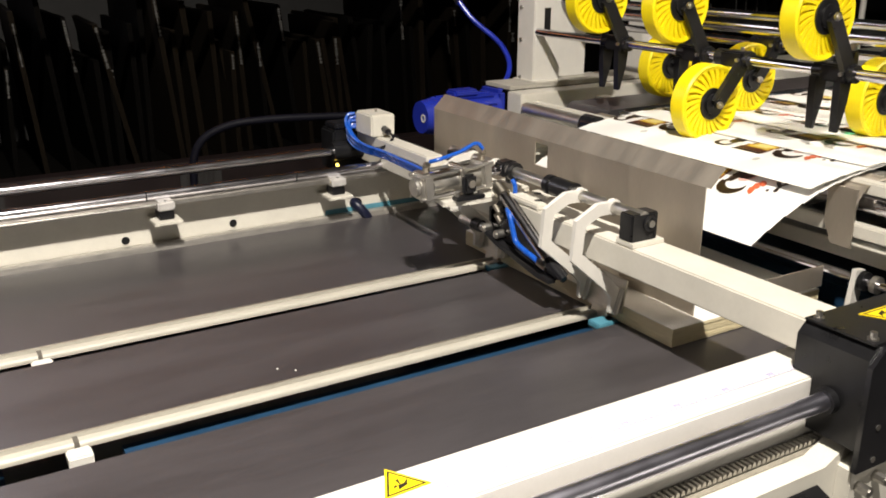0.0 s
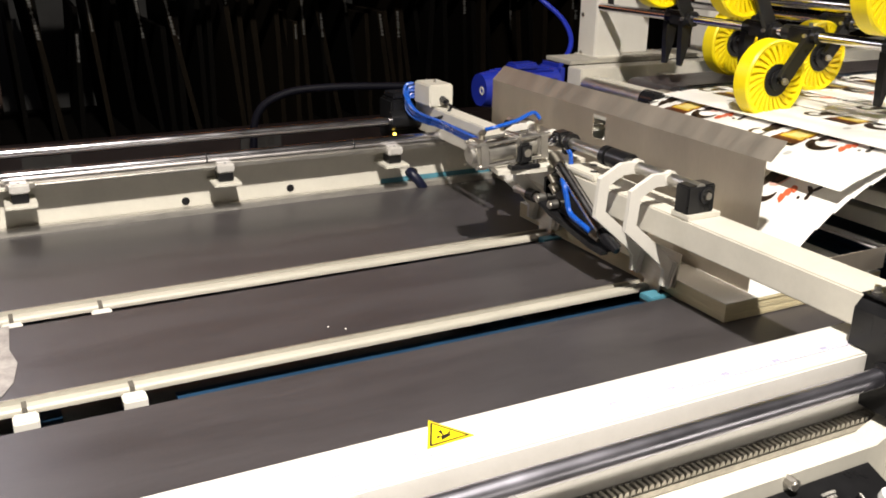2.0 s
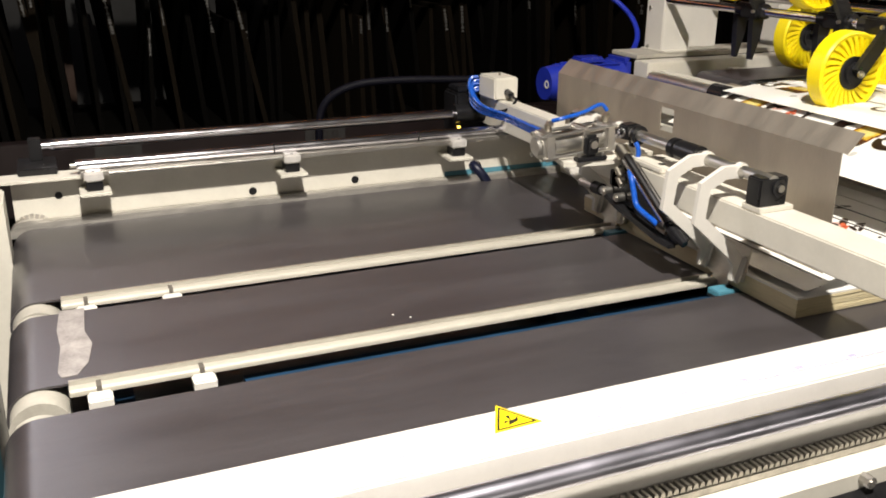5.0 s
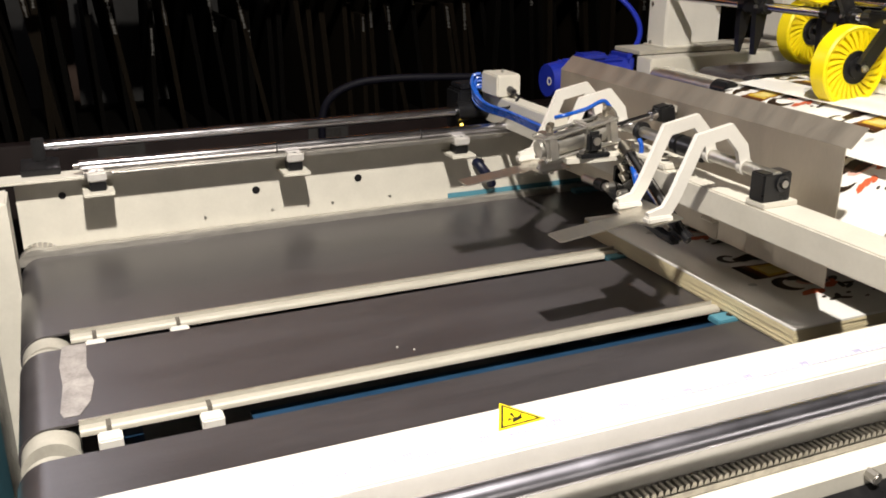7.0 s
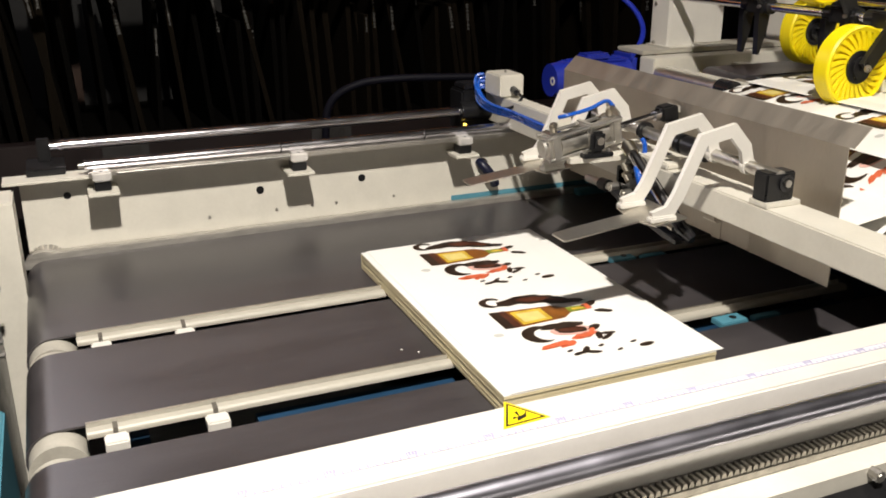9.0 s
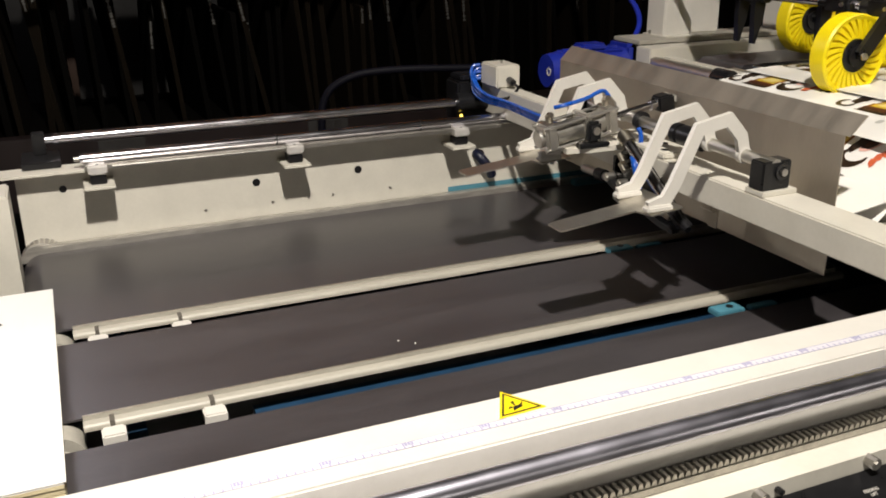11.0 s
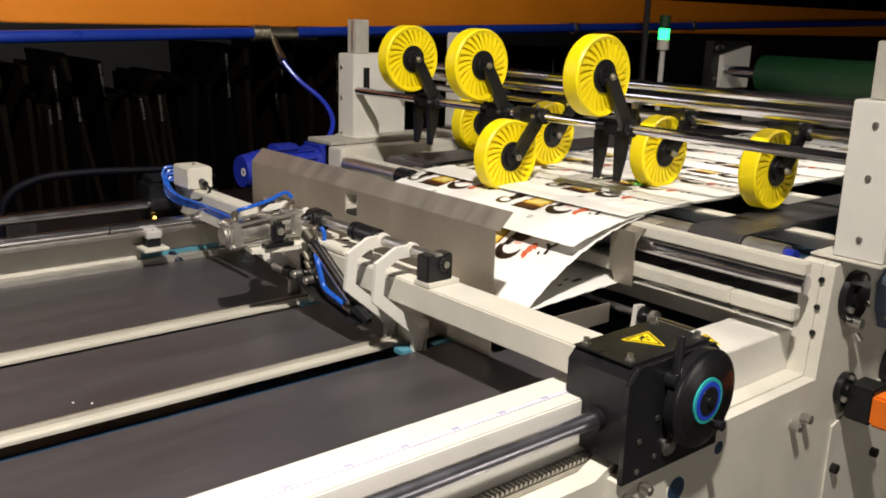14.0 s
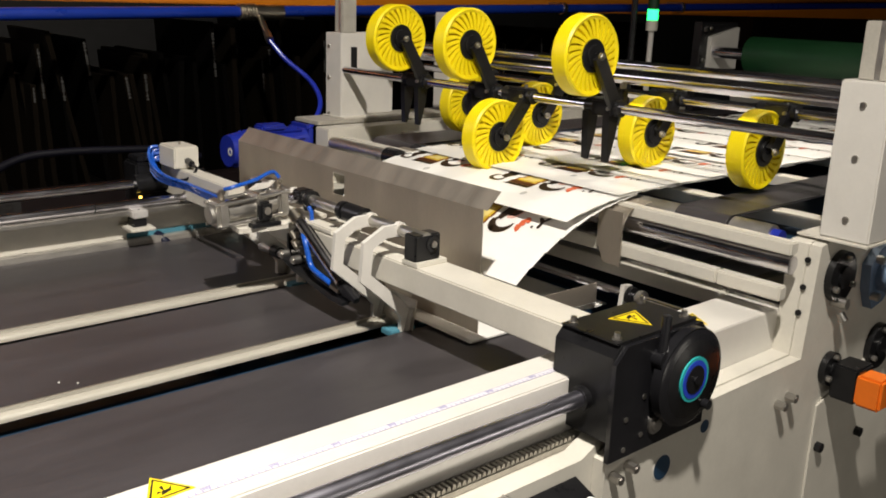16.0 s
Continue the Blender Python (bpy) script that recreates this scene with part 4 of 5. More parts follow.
part("disc_arm", prism(B(), ribbon([(1.302, -0.012), (1.298, -0.05), (1.29, -0.115)], 0.028), "y", 0.256, 0.268), WHITE, sg, "white bent arm")
br = thing("bracket_knuckle", "cream cast knuckle joint beside the rail", "knuckle", (1.05, 0.15, -0.1))
part("body", box(B(), 1.04, 1.09, 0.13, 0.17, -0.12, -0.075, 0.008), CREAM, br)
part("pin", rod(B(), (1.03, 0.15, -0.085), (1.13, 0.15, -0.085), 0.008, 14), CREAM, br)
part("post", box(B(), 1.06, 1.10, 0.08, 0.13, -0.15, -0.09, 0.003), ZINC, br)
part("lug", box(B(), 1.03, 1.045, 0.062, 0.17, -0.11, -0.09, 0.003), CREAM, br)

# ---- upper delivery conveyor ----
conv = thing("delivery_conveyor", "upper delivery conveyor with dark belts and cream cross bars", "conveyor", (1.8, 0.77, 0.1))
part("front_bar", box(B(), 1.355, 1.385, -0.096, 1.515, 0.133, 0.161, 0.003), CREAM, conv, "cream front bar")
part("roller", rod(B(), (1.370, -0.096, 0.112), (1.370, 1.515, 0.112), 0.0195, 28), CHROME, conv, "chromed front roller")
for y0, y1 in ((-0.096, 0.052), (0.054, 0.375), (0.377, 1.20), (1.202, 1.515)):
    part("lower_bar", box(B(), 1.332, 1.36, y0, y1, 0.040, 0.071, 0.003), CREAM, conv, "cream lower bar")
part("bracket_plate", prism(B(), [(0.30, 0.020), (0.35, 0.020), (0.372, 0.07), (0.372, 0.150), (0.30, 0.150)], "x", 1.316, 1.320), STEEL, conv, "curved steel sheet bracket")
part("guide_lip", prism(B(), ribbon([(1.318, 0.10), (1.322, 0.125), (1.345, 0.152), (1.42, 0.1625)], 0.003), "y", 0.300, 0.372), STEEL, conv, "curved steel guide strip")
part("guide_lip", prism(B(), ribbon([(1.318, 0.06), (1.322, 0.12), (1.345, 0.148), (1.42, 0.158)], 0.003), "y", 1.18, 1.25), STEEL, conv, "curved steel guide strip")
for y0, y1 in ((0.10, 0.235), (0.40, 0.56), (0.66, 0.82), (0.92, 1.08), (1.23, 1.42)):
    part("belt", box(B(), 1.45, 6.2, y0, y1, 0.163, 0.168), BELT, conv, "dark transport belt")
    part("belt_end", rod(B(), (1.45, y0, 0.138), (1.45, y1, 0.138), 0.030, 28), BELT, conv, "belt turning over its roller")
for y0, y1 in ((0.0, 0.097), (0.24, 0.39)):
    part("end_roller", rod(B(), (1.455, y0, 0.138), (1.455, y1, 0.138), 0.027, 28), ALU, conv, "bare aluminium roller")
part("end_cap", rod(B(), (1.455, 0.0, 0.138), (1.455, -0.02, 0.138), 0.019, 24), MOTORBLUE, conv, "blue bearing cap")
part("end_cap", rod(B(), (1.335, 1.16, 0.140), (1.335, 1.22, 0.140), 0.029, 24), GLOSSBLACK, conv, "black roller end")
part("roller", rod(B(), (1.335, 1.221, 0.140), (1.335, 1.515, 0.140), 0.021, 24), ALU, conv, "grey front roller")
part("deck", box(B(), 1.50, 6.2, 0.0, 1.50, 0.100, 0.108), NAVY, conv, "dark deck under the belts")
for x in (1.62, 2.05, 2.5):
    part("cross_bar", box(B(), x, x + 0.05, -0.055, 1.52, 0.128, 0.158, 0.002), CREAM, conv, "cream cross bar")
part("far_side", box(B(), 1.32, 6.2, 1.522, 1.60, -0.20, 0.185, 0.003), CREAM, conv, "cream far side wall")
part("far_side_top", box(B(), 1.33, 6.2, 1.60, 1.745, 0.186, 0.20, 0.002), GREYPAINT, conv, "grey top plate")
# sliding catch tray that holds the boards while a pile leaves
tray = thing("catch_tray", "sliding catch tray of white panels between grey rails", "tray", (1.40, 0.77, 0.0))
part("front_bar", box(B(), 1.398, 1.428, 0.062, 1.495, -0.034, 0.003, 0.002), CREAM, tray, "cream front bar")
TR = (0.062, 0.218, 0.377, 0.622, 0.852, 1.092, 1.292, 1.463)
for y0, y1 in zip(TR, TR[1:]):
    part("rail", box(B(), 1.4285, 1.90, y0, y0 + 0.032, -0.022, 0.006, 0.002), GREYPAINT, tray, "grey tray rail")
    part("panel", box(B(), 1.4285, 1.90, y0 + 0.0325, y1 - 0.0005, -0.004, 0.001, 0.001), WHITE, tray, "white tray panel")
    part("cap_screw", rod(B(), (1.414, y0 + 0.016, 0.003), (1.414, y0 + 0.016, 0.009), 0.006, 10), ZINC, tray)
mot = thing("drive_motor", "blue painted electric drive motor behind the guide plate", "motor", (1.05, 1.62, 0.1))
part("body", rod(B(), (1.045, 1.62, 0.125), (1.28, 1.62, 0.125), 0.055, 32), MOTORBLUE, mot)
part("fan_cover", rod(B(), (1.005, 1.62, 0.125), (1.046, 1.62, 0.125), 0.050, 32, 0.057), MOTORBLUE, mot)
part("hub_mark", ring(0, 0, 0, 0.008, 0.013, 0.001, 20), WHITE, mot)
for c in mot.children:
    if c.name.startswith("hub_mark"):
        c.matrix_basis = Matrix.Translation(Vector((1.004, 1.60, 0.125))-LOC[mot] ) @ pose(0, 0, 0, 0, 0, -90) @ Matrix.Translation(LOC[mot])
for i in range(12):
    a = 2 * math.pi * i / 12
    part("fin", box(B(), 1.06, 1.26, -0.002, 0.002, 0.055, 0.063, 0, Matrix.Translation((0, 1.62, 0.125)) @ pose(0, 0, 0, 360 * i / 12, 0, 0)), MOTORBLUE, mot)
part("terminal_box", box(B(), 1.12, 1.21, 1.60, 1.66, 0.178, 0.200, 0.006), MOTORBLUE, mot)
part("gearbox", box(B(), 1.281, 1.318, 1.60, 1.72, 0.06, 0.19, 0.012), MOTORBLUE, mot, "blue gearbox")

# portal posts, rods
for nm, y0, y1, lab in (("near", -0.205, -0.102, "near"), ("far", 1.640, 1.735, "far")):
    po = thing("portal_post", "white square portal post with three bolts and a grey inner post", "post", (1.50, (y0 + y1) / 2, 0.17), "portal posts of the conveyor")
    part("sleeve", box(B(), 1.45, 1.56, y0, y1, 0.166 if nm == "near" else 0.17, 0.486, 0.003), WHITE, po)
    part("inner_post", box(B(), 1.475, 1.53, y0 + 0.025, y1 - 0.020, 0.4865, 0.60, 0.002), GREYPAINT, po, "grey aluminium inner post")
    part("groove", box(B(), 1.4738, 1.4748, y0 + 0.04, y0 + 0.052, 0.4865, 0.60), ALU, po)
    bolts(po, [(1.45, (y0 + y1) / 2 + (0.0 if nm == "near" else 0.025), z) for z in (0.21, 0.335, 0.44)], (-1, 0, 0), 0.0065, 0.004)
    if nm == "near":
        warning_sticker(po, Matrix.Translation((1.52, y0, 0.36)) @ pose(0, 0, 0, 90, 0, 0), 0.06)
        part("flange", box(B(), 1.44, 1.57, y0 - 0.004, -0.0595, 0.160, 0.1655, 0.001), CREAM, po)
    else:
        part("wing", box(B(), 1.561, 1.72, 1.70, 1.735, 0.20, 0.486, 0.003), WHITE, po, "white side panel")
        part("slot", box(B(), 1.49, 1.515, 1.6385, 1.6398, 0.37, 0.44), BLACK, po)
        part("foot", box(B(), 1.44, 1.58, 1.605, 1.74, 0.2005, 0.2045, 0.001), CREAM, po)
solid("far_post", box(B(), 1.93, 2.01, 1.64, 1.72, 0.20, 0.56, 0.003), WHITE, "white square rear portal post", "post", loc=(1.97, 1.68, 0.2), group="portal posts of the conveyor")
solid("hose_bundle", tube(tube(tube(B(), [(1.62, 1.72, 0.44), (1.63, 1.75, 0.36), (1.60, 1.76, 0.28), (1.58, 1.78, 0.205)], 0.008, 8), [(1.66, 1.72, 0.44), (1.66, 1.76, 0.36), (1.63, 1.77, 0.28), (1.60, 1.79, 0.205)], 0.008, 8), [(1.69, 1.75, 0.43), (1.68, 1.76, 0.34), (1.66, 1.78, 0.27), (1.62, 1.80, 0.205)], 0.008, 8), BLUE, "bundle of blue air hoses behind the far post", "hoses", loc=(1.63, 1.76, 0.3))
for x, z, r, y0, y1, nm in ((1.465, 0.364, 0.0125, -0.101, 1.639, "near wheel shaft"), (1.60, 0.462, 0.0115, -0.101, 1.70, "thin upper rod"), (1.66, 0.425, 0.019, -0.101, 1.70, "thick middle tube"), (1.79, 0.368, 0.0125, -0.101, 1.70, "rear wheel shaft"), (2.02, 0.40, 0.014, -0.101, 1.70, "rear rod")):
    solid("cross_rod", rod(B(), (x, y0, z), (x, y1, z), r, 28), CHROME, "polished steel rod across the conveyor, " + nm, "rod", loc=(x, 0.8, z), group="rods across the conveyor")


def wheel_mesh():
    """Broad yellow wheel with slanted slots between rim and hub, axis along y, centre at the origin."""
    bm = B()
    R, r1, r0, w, seg = 0.0985, 0.086, 0.040, 0.050, 72
    prof = [(r1, -w / 2 + 0.003), (R - 0.004, -w / 2), (R, -w / 2 + 0.005), (R, w / 2 - 0.005), (R - 0.004, w / 2), (r1, w / 2 - 0.003), (r1 - 0.004, w / 2 - 0.016), (r1 - 0.004, -w / 2 + 0.016)]
    rings = [[bm.verts.new((r * math.cos(2 * math.pi * i / seg), y, r * math.sin(2 * math.pi * i / seg))) for i in range(seg)] for r, y in prof]
    for a, b in zip(rings, rings[1:] + rings[:1]):
        for i in range(seg):
            bm.faces.new((a[i], a[(i + 1) % seg], b[(i + 1) % seg], b[i]))
    web = [[bm.verts.new((r * math.cos(2 * math.pi * i / 48), y, r * math.sin(2 * math.pi * i / 48))) for i in range(48)] for r, y in ((0.030, -0.010), (r1, -0.010), (r1, 0.010), (0.030, 0.010))]
    for a, b in zip(web, web[1:] + web[:1]):
        for i in range(48):
            bm.faces.new((a[i], a[(i + 1) % 48], b[(i + 1) % 48], b[i]))
    hub = [[bm.verts.new((r * math.cos(2 * math.pi * i / 48), y, r * math.sin(2 * math.pi * i / 48))) for i in range(48)] for r, y in ((0.030, -w / 2 + 0.002), (0.044, -w / 2 + 0.002), (0.044, w / 2 - 0.002), (0.030, w / 2 - 0.002))]
    for a, b in zip(hub, hub[1:] + hub[:1]):
        for i in range(48):
            bm.faces.new((a[i], a[(i + 1) % 48], b[(i + 1) % 48], b[i]))
    return bm


def slat_mesh(side):
    """One slanted slat between hub and rim of the yellow wheel, on one face of it."""
    bm = B()
    r1, r0, w = 0.086, 0.040, 0.050
    q0, q1 = [], []
    for k in range(5):
        f = k / 4
        rr = r0 - 0.004 + (r1 - r0 + 0.005) * f
        an = 0.30 * f
        hw_ = (0.0036 + 0.0028 * f) / rr
        yy = side * (w / 2 - 0.0025)
        q0.append((rr * math.cos(an - hw_), yy, rr * math.sin(an - hw_)))
        q1.append((rr * math.cos(an + hw_), yy, rr * math.sin(an + hw_)))
    top0, top1 = [bm.verts.new(p) for p in q0], [bm.verts.new(p) for p in q1]
    low0, low1 = [bm.verts.new((p[0], p[1] * 0.42, p[2])) for p in q0], [bm.verts.new((p[0], p[1] * 0.42, p[2])) for p in q1]
    for k in range(4):
        bm.faces.new((top0[k], top0[k + 1], top1[k + 1], top1[k]))
        bm.faces.new((top0[k], low0[k], low0[k + 1], top0[k + 1]))
        bm.faces.new((top1[k], top1[k + 1], low1[k + 1], low1[k]))
    return bm


WHEEL = mesh_of("tyre", wheel_mesh(), YELLOW)
SLATS = [mesh_of("slat", slat_mesh(side), YELLOW) for side in (-1, 1)]
HUBM = mesh_of("hub_cap", rod(rod(rod(B(), (0, -0.027, 0), (0, 0.027, 0), 0.040, 32), (0, -0.033, 0), (0, -0.027, 0), 0.026, 24), (0, -0.037, 0), (0, -0.033, 0), 0.008, 8), BLACK)
WHEELS = []


def wheel_arm(sx, sz, wx, y, wz, spikes=False):
    """A black clamp on a cross rod with an arm that holds a yellow wheel."""
    w = thing("hold_down_wheel", "yellow slotted plastic wheel on a black arm clamped to a rod" if wz < 0.4 else "raised yellow slotted plastic wheel on a black arm", "wheel", (sx, y, sz), "yellow hold-down wheels")
    cl = part("clamp", rod(box(B(), sx - 0.024, sx + 0.024, y - 0.050, y + 0.020, sz - 0.020, sz + 0.020, 0.004), (sx, y - 0.062, sz), (sx, y + 0.045, sz), 0.021, 20), BLACK, w, "black clamp")
    part("screw", rod(B(), (sx, y - 0.030, sz + 0.020), (sx, y - 0.030, sz + 0.030), 0.005, 8), ZINC, cl)
    part("screw", rod(B(), (sx - 0.024, y - 0.040, sz), (sx - 0.031, y - 0.040, sz), 0.005, 8), ZINC, cl)
    part("arm", prism(B(), ribbon([(sx, sz), ((sx + wx) / 2, (sz + wz) / 2), (wx, wz)], 0.036), "y", y - 0.048, y - 0.034), BLACK, w, "black flat arm")
    wh = new("wheel", WHEEL)
    wh.parent = w
    wh.location = (wx - sx, 0, wz - sz)
    wh["label"] = "yellow slotted wheel"
    for i in range(26):
        for me in SLATS:
            sl = new("slat", me)
            sl.parent = wh
            sl.matrix_basis = pose(0, 0, 0, 0, -360 * i / 26, 0)
    hb = new("hub_cap", HUBM)
    hb.parent = wh
    part("axle_nut", rod(rod(B(), (wx, y - 0.048, wz), (wx, y - 0.054, wz), 0.009, 10), (wx, y - 0.054, wz), (wx, y - 0.060, wz), 0.005, 8), ZINC, w)
    if spikes:
        for dy in (-0.026, 0.040):
            part("finger", prism(B(), [(sx - 0.022, sz - 0.012), (sx + 0.018, sz - 0.012), (sx + 0.012, sz - 0.065), (sx - 0.008, sz - 0.135), (sx - 0.015, sz - 0.135), (sx - 0.020, sz - 0.065)], "y", y + dy - 0.013, y + dy + 0.006), BLACK, w, "pointed black plastic finger")
    WHEELS.append((wh, wz < 0.4, Vector((wx - sx, 0, wz - sz))))
    return w


for y, sp in ((1.256, True), (0.944, True), (0.508, True)):
    wheel_arm(1.465, 0.364, 1.385, y, 0.492, sp)
wheel_arm(1.465, 0.364, 1.38, 0.808, 0.257)
for y in (1.30, 0.978, 0.555, 0.220):
    wheel_arm(1.79, 0.368, 1.72, y, 0.2765)

# photo sensor that throws a green spot on the boards
sensor = thing("photo_sensor", "small black photo sensor clamped under the rod", "sensor", (1.66, 0.60, 0.37))
part("body", box(B(), 1.648, 1.672, 0.590, 0.612, 0.345, 0.392, 0.003), BLACK, sensor)
part("lens", rod(B(), (1.66, 0.60, 0.3445), (1.66, 0.60, 0.3415), 0.005, 14), GREENLIGHT, sensor, "glowing green lens")
part("bracket", box(B(), 1.652, 1.668, 0.594, 0.608, 0.3922, 0.412, 0.002), ZINC, sensor, "steel bracket")
spot = bpy.data.lights.new("sensor_beam", "SPOT")
spot.energy, spot.color, spot.spot_size, spot.spot_blend, spot.shadow_soft_size = 2.2, (0.02, 1.0, 0.42), radians(15), 0.3, 0.003
new("sensor_beam", spot).matrix_world = look((1.66, 0.60, 0.338), (1.68, 0.577, 0.178))

# drive fittings on the near side plate
df = thing("drive_flange", "slate blue cast bearing flange bolted to the side plate", "bearing", (1.74, -0.11, 0.03))
part("flange", prism(B(), [(1.721 + 0.070 * math.cos(a) * (1.0 if i % 2 else 0.86), 0.044 + 0.082 * math.sin(a) * (1.0 if i % 2 else 0.86)) for i, a in enumerate([2 * math.pi * k / 8 + 0.39 for k in range(8)])], "y", -0.122, -0.101), FLANGE, df)
part("hub", rod(B(), (1.721, -0.122, 0.044), (1.721, -0.150, 0.044), 0.036, 28), FLANGE, df)
part("shaft_end", rod(B(), (1.721, -0.150, 0.044), (1.721, -0.185, 0.044), 0.021, 20), ZINC, df)
bolts(df, [(1.721 + 0.052 * math.cos(a), -0.122, 0.044 + 0.060 * math.sin(a)) for a in (0.78, 2.36, 3.93, 5.5)], (0, -1, 0), 0.010, 0.016)
for (x, z, r) in ((1.545, 0.068, 0.056), (1.563, -0.147, 0.038), (1.793, -0.146, 0.055)):
    dc = thing("bearing_cover", "round black bearing cover screwed to the side plate", "bearing cover", (x, -0.11, z), "black bearing covers")
    part("disc", rod(rod(B(), (x, -0.101, z), (x, -0.116, z), r, 36), (x, -0.116, z), (x, -0.122, z), r * 0.45, 24), BLACK, dc)
    bolts(dc, [(x + r * 0.75 * math.cos(a), -0.116, z + r * 0.75 * math.sin(a)) for a in (1.57, 3.66, 5.76)], (0, -1, 0), 0.007, 0.010)
sw = thing("limit_switch", "orange and black switch box with a steel shaft", "switch", (1.62, -0.18, -0.17))
part("base", box(B(), 1.57, 1.645, -0.175, -0.1165, -0.215, -0.135, 0.004), BLACK, sw)
part("cover", box(B(), 1.560, 1.620, -0.232, -0.1755, -0.210, -0.140, 0.006), SWITCH, sw, "orange plastic cover")
part("shaft", rod(B(), (1.636, -0.21, -0.175), (1.74, -0.21, -0.178), 0.013, 18), ZINC, sw)
part("hub", rod(B(), (1.74, -0.21, -0.178), (1.80, -0.21, -0.18), 0.036, 24), BLACK, sw)
part("screw", rod(B(), (1.60, -0.238, -0.15), (1.60, -0.241, -0.15), 0.005, 8), ZINC, sw)
SHIFT = Vector((-0.036, -0.0255, 0.006))
for ob in [o for o in LOC if o.name.startswith(('drive_flange', 'bearing_cover', 'limit_switch'))]:
    ob.location = ob.location + SHIFT
for ob in [o for o in LOC if o.name.startswith('limit_switch')]:
    ob.location = ob.location + Vector((-0.016, 0, 0.006))
pk = thing("pipe_cock", "small steel nipple screwed into the side plate", "nipple", (1.56, -0.11, -0.02))
part("stub", rod(B(), (1.575, -0.101, -0.015), (1.575, -0.135, -0.015), 0.012, 14), ZINC, pk)
part("tip", rod(B(), (1.58, -0.120, -0.04), (1.58, -0.132, -0.055), 0.009, 12), ZINC, pk)
pk.location = pk.location + SHIFT + Vector((-0.035, 0, 0.028))

# ---- printed boards ----


def art(ox, oy, rnd):
    """One printed motif on a board: a bottle, a plume, a curled bird, leaves. Returns outlines by ink."""
    out = {}

    def poly(ink, pts):
        out.setdefault(ink, []).append([(ox + p[0], oy + p[1]) for p in pts])

    def blob(ink, x, y, rx, ry, n=12, wob=0.22, rot=0.0):
        ps = []
        for i in range(n):
            a = 2 * math.pi * i / n
            k = 1 + rnd.uniform(-wob, wob)
            u, v = rx * k * math.cos(a), ry * k * math.sin(a)
            ps.append((x + u * math.cos(rot) - v * math.sin(rot), y + u * math.sin(rot) + v * math.cos(rot)))
        poly(ink, ps)

    def hook(ink, x, y, r, a0, a1, w):
        n = 12
        for i in range(n):
            f, g = i / n, (i + 1) / n
            b, c = a0 + (a1 - a0) * f, a0 + (a1 - a0) * g
            w0, w1 = w * math.sin(math.pi * (0.08 + 0.9 * f)), w * math.sin(math.pi * (0.08 + 0.9 * g))
            poly(ink, [(x + (r - w0) * math.cos(b), y + (r - w0) * math.sin(b)), (x + (r + w0) * math.cos(b), y + (r + w0) * math.sin(b)), (x + (r + w1) * math.cos(c), y + (r + w1) * math.sin(c)), (x + (r - w1) * math.cos(c), y + (r - w1) * math.sin(c))])
    # bottle lying along the board: base, glass, label, shoulder, neck
    poly("dark", [(-0.047, -0.034), (-0.030, -0.036), (-0.030, 0.044), (-0.047, 0.046)])
    poly("brown", [(-0.030, -0.036), (-0.014, -0.037), (-0.014, 0.043), (-0.030, 0.044)])
    poly("amber", [(-0.014, -0.037), (0.086, -0.030), (0.086, 0.034), (-0.014, 0.043)])
    poly("gold", [(-0.008, -0.030), (0.060, -0.026), (0.060, 0.030), (-0.008, 0.034)])
    poly("cream", [(0.000, -0.020), (0.050, -0.018), (0.050, 0.020), (0.000, 0.024)])
    poly("amber", [(0.086, -0.030), (0.112, -0.010), (0.112, 0.014), (0.086, 0.034)])
    poly("green", [(0.108, -0.011), (0.150, -0.010), (0.150, 0.011), (0.108, 0.014)])
    poly("gold", [(0.118, -0.004), (0.146, -0.004), (0.146, 0.004), (0.118, 0.005)])
    poly("red", [(0.150, -0.012), (0.160, -0.012), (0.160, 0.012), (0.150, 0.013)])
    # plume above the bottle
    hook("dark", -0.018, 0.092, 0.020, 0.4, 5.4, 0.006)
    for bx, by, rx, ry, ro in ((0.030, 0.084, 0.044, 0.017, 0.15), (0.070, 0.078, 0.048, 0.022, -0.25), (0.110, 0.058, 0.036, 0.017, -0.5), (0.142, 0.040, 0.026, 0.009, -0.3)):
        blob("dark", bx, by, rx, ry, 18, 0.16, ro)
    blob("brown", 0.070, 0.076, 0.034, 0.012, 16, 0.2, -0.25)
    blob("brown", 0.112, 0.057, 0.020, 0.008, 14, 0.2, -0.5)
    blob("dark", 0.165, 0.010, 0.022, 0.008, 12, 0.25, 0.4)
    blob("dark", 0.176, -0.030, 0.018, 0.007, 12, 0.25, -0.5)
    # bird with a curled neck
    hook("dark", 0.008, -0.084, 0.031, 0.9, 4.9, 0.011)
    blob("dark", -0.022, -0.070, 0.012, 0.006, 10, 0.2, 0.6)
    blob("dark", 0.060, -0.064, 0.046, 0.015, 18, 0.16, -0.1)
    blob("pink", 0.066, -0.088, 0.042, 0.020, 20, 0.06, -0.2)
    blob("dark", 0.066, -0.087, 0.034, 0.014, 18, 0.1, -0.2)
    blob("brown", 0.064, -0.086, 0.026, 0.009, 14, 0.15, -0.2)
    blob("dark", 0.112, -0.094, 0.016, 0.009, 12, 0.2, 0.5)
    blob("red", 0.084, -0.118, 0.022, 0.009, 12, 0.22, 0.3)
    blob("red", 0.100, -0.106, 0.012, 0.006, 10, 0.22, 0.8)
    blob("red", 0.012, -0.134, 0.026, 0.010, 14, 0.22, 0.1)
    blob("red", 0.036, -0.140, 0.014, 0.007, 10, 0.25, 0.7)
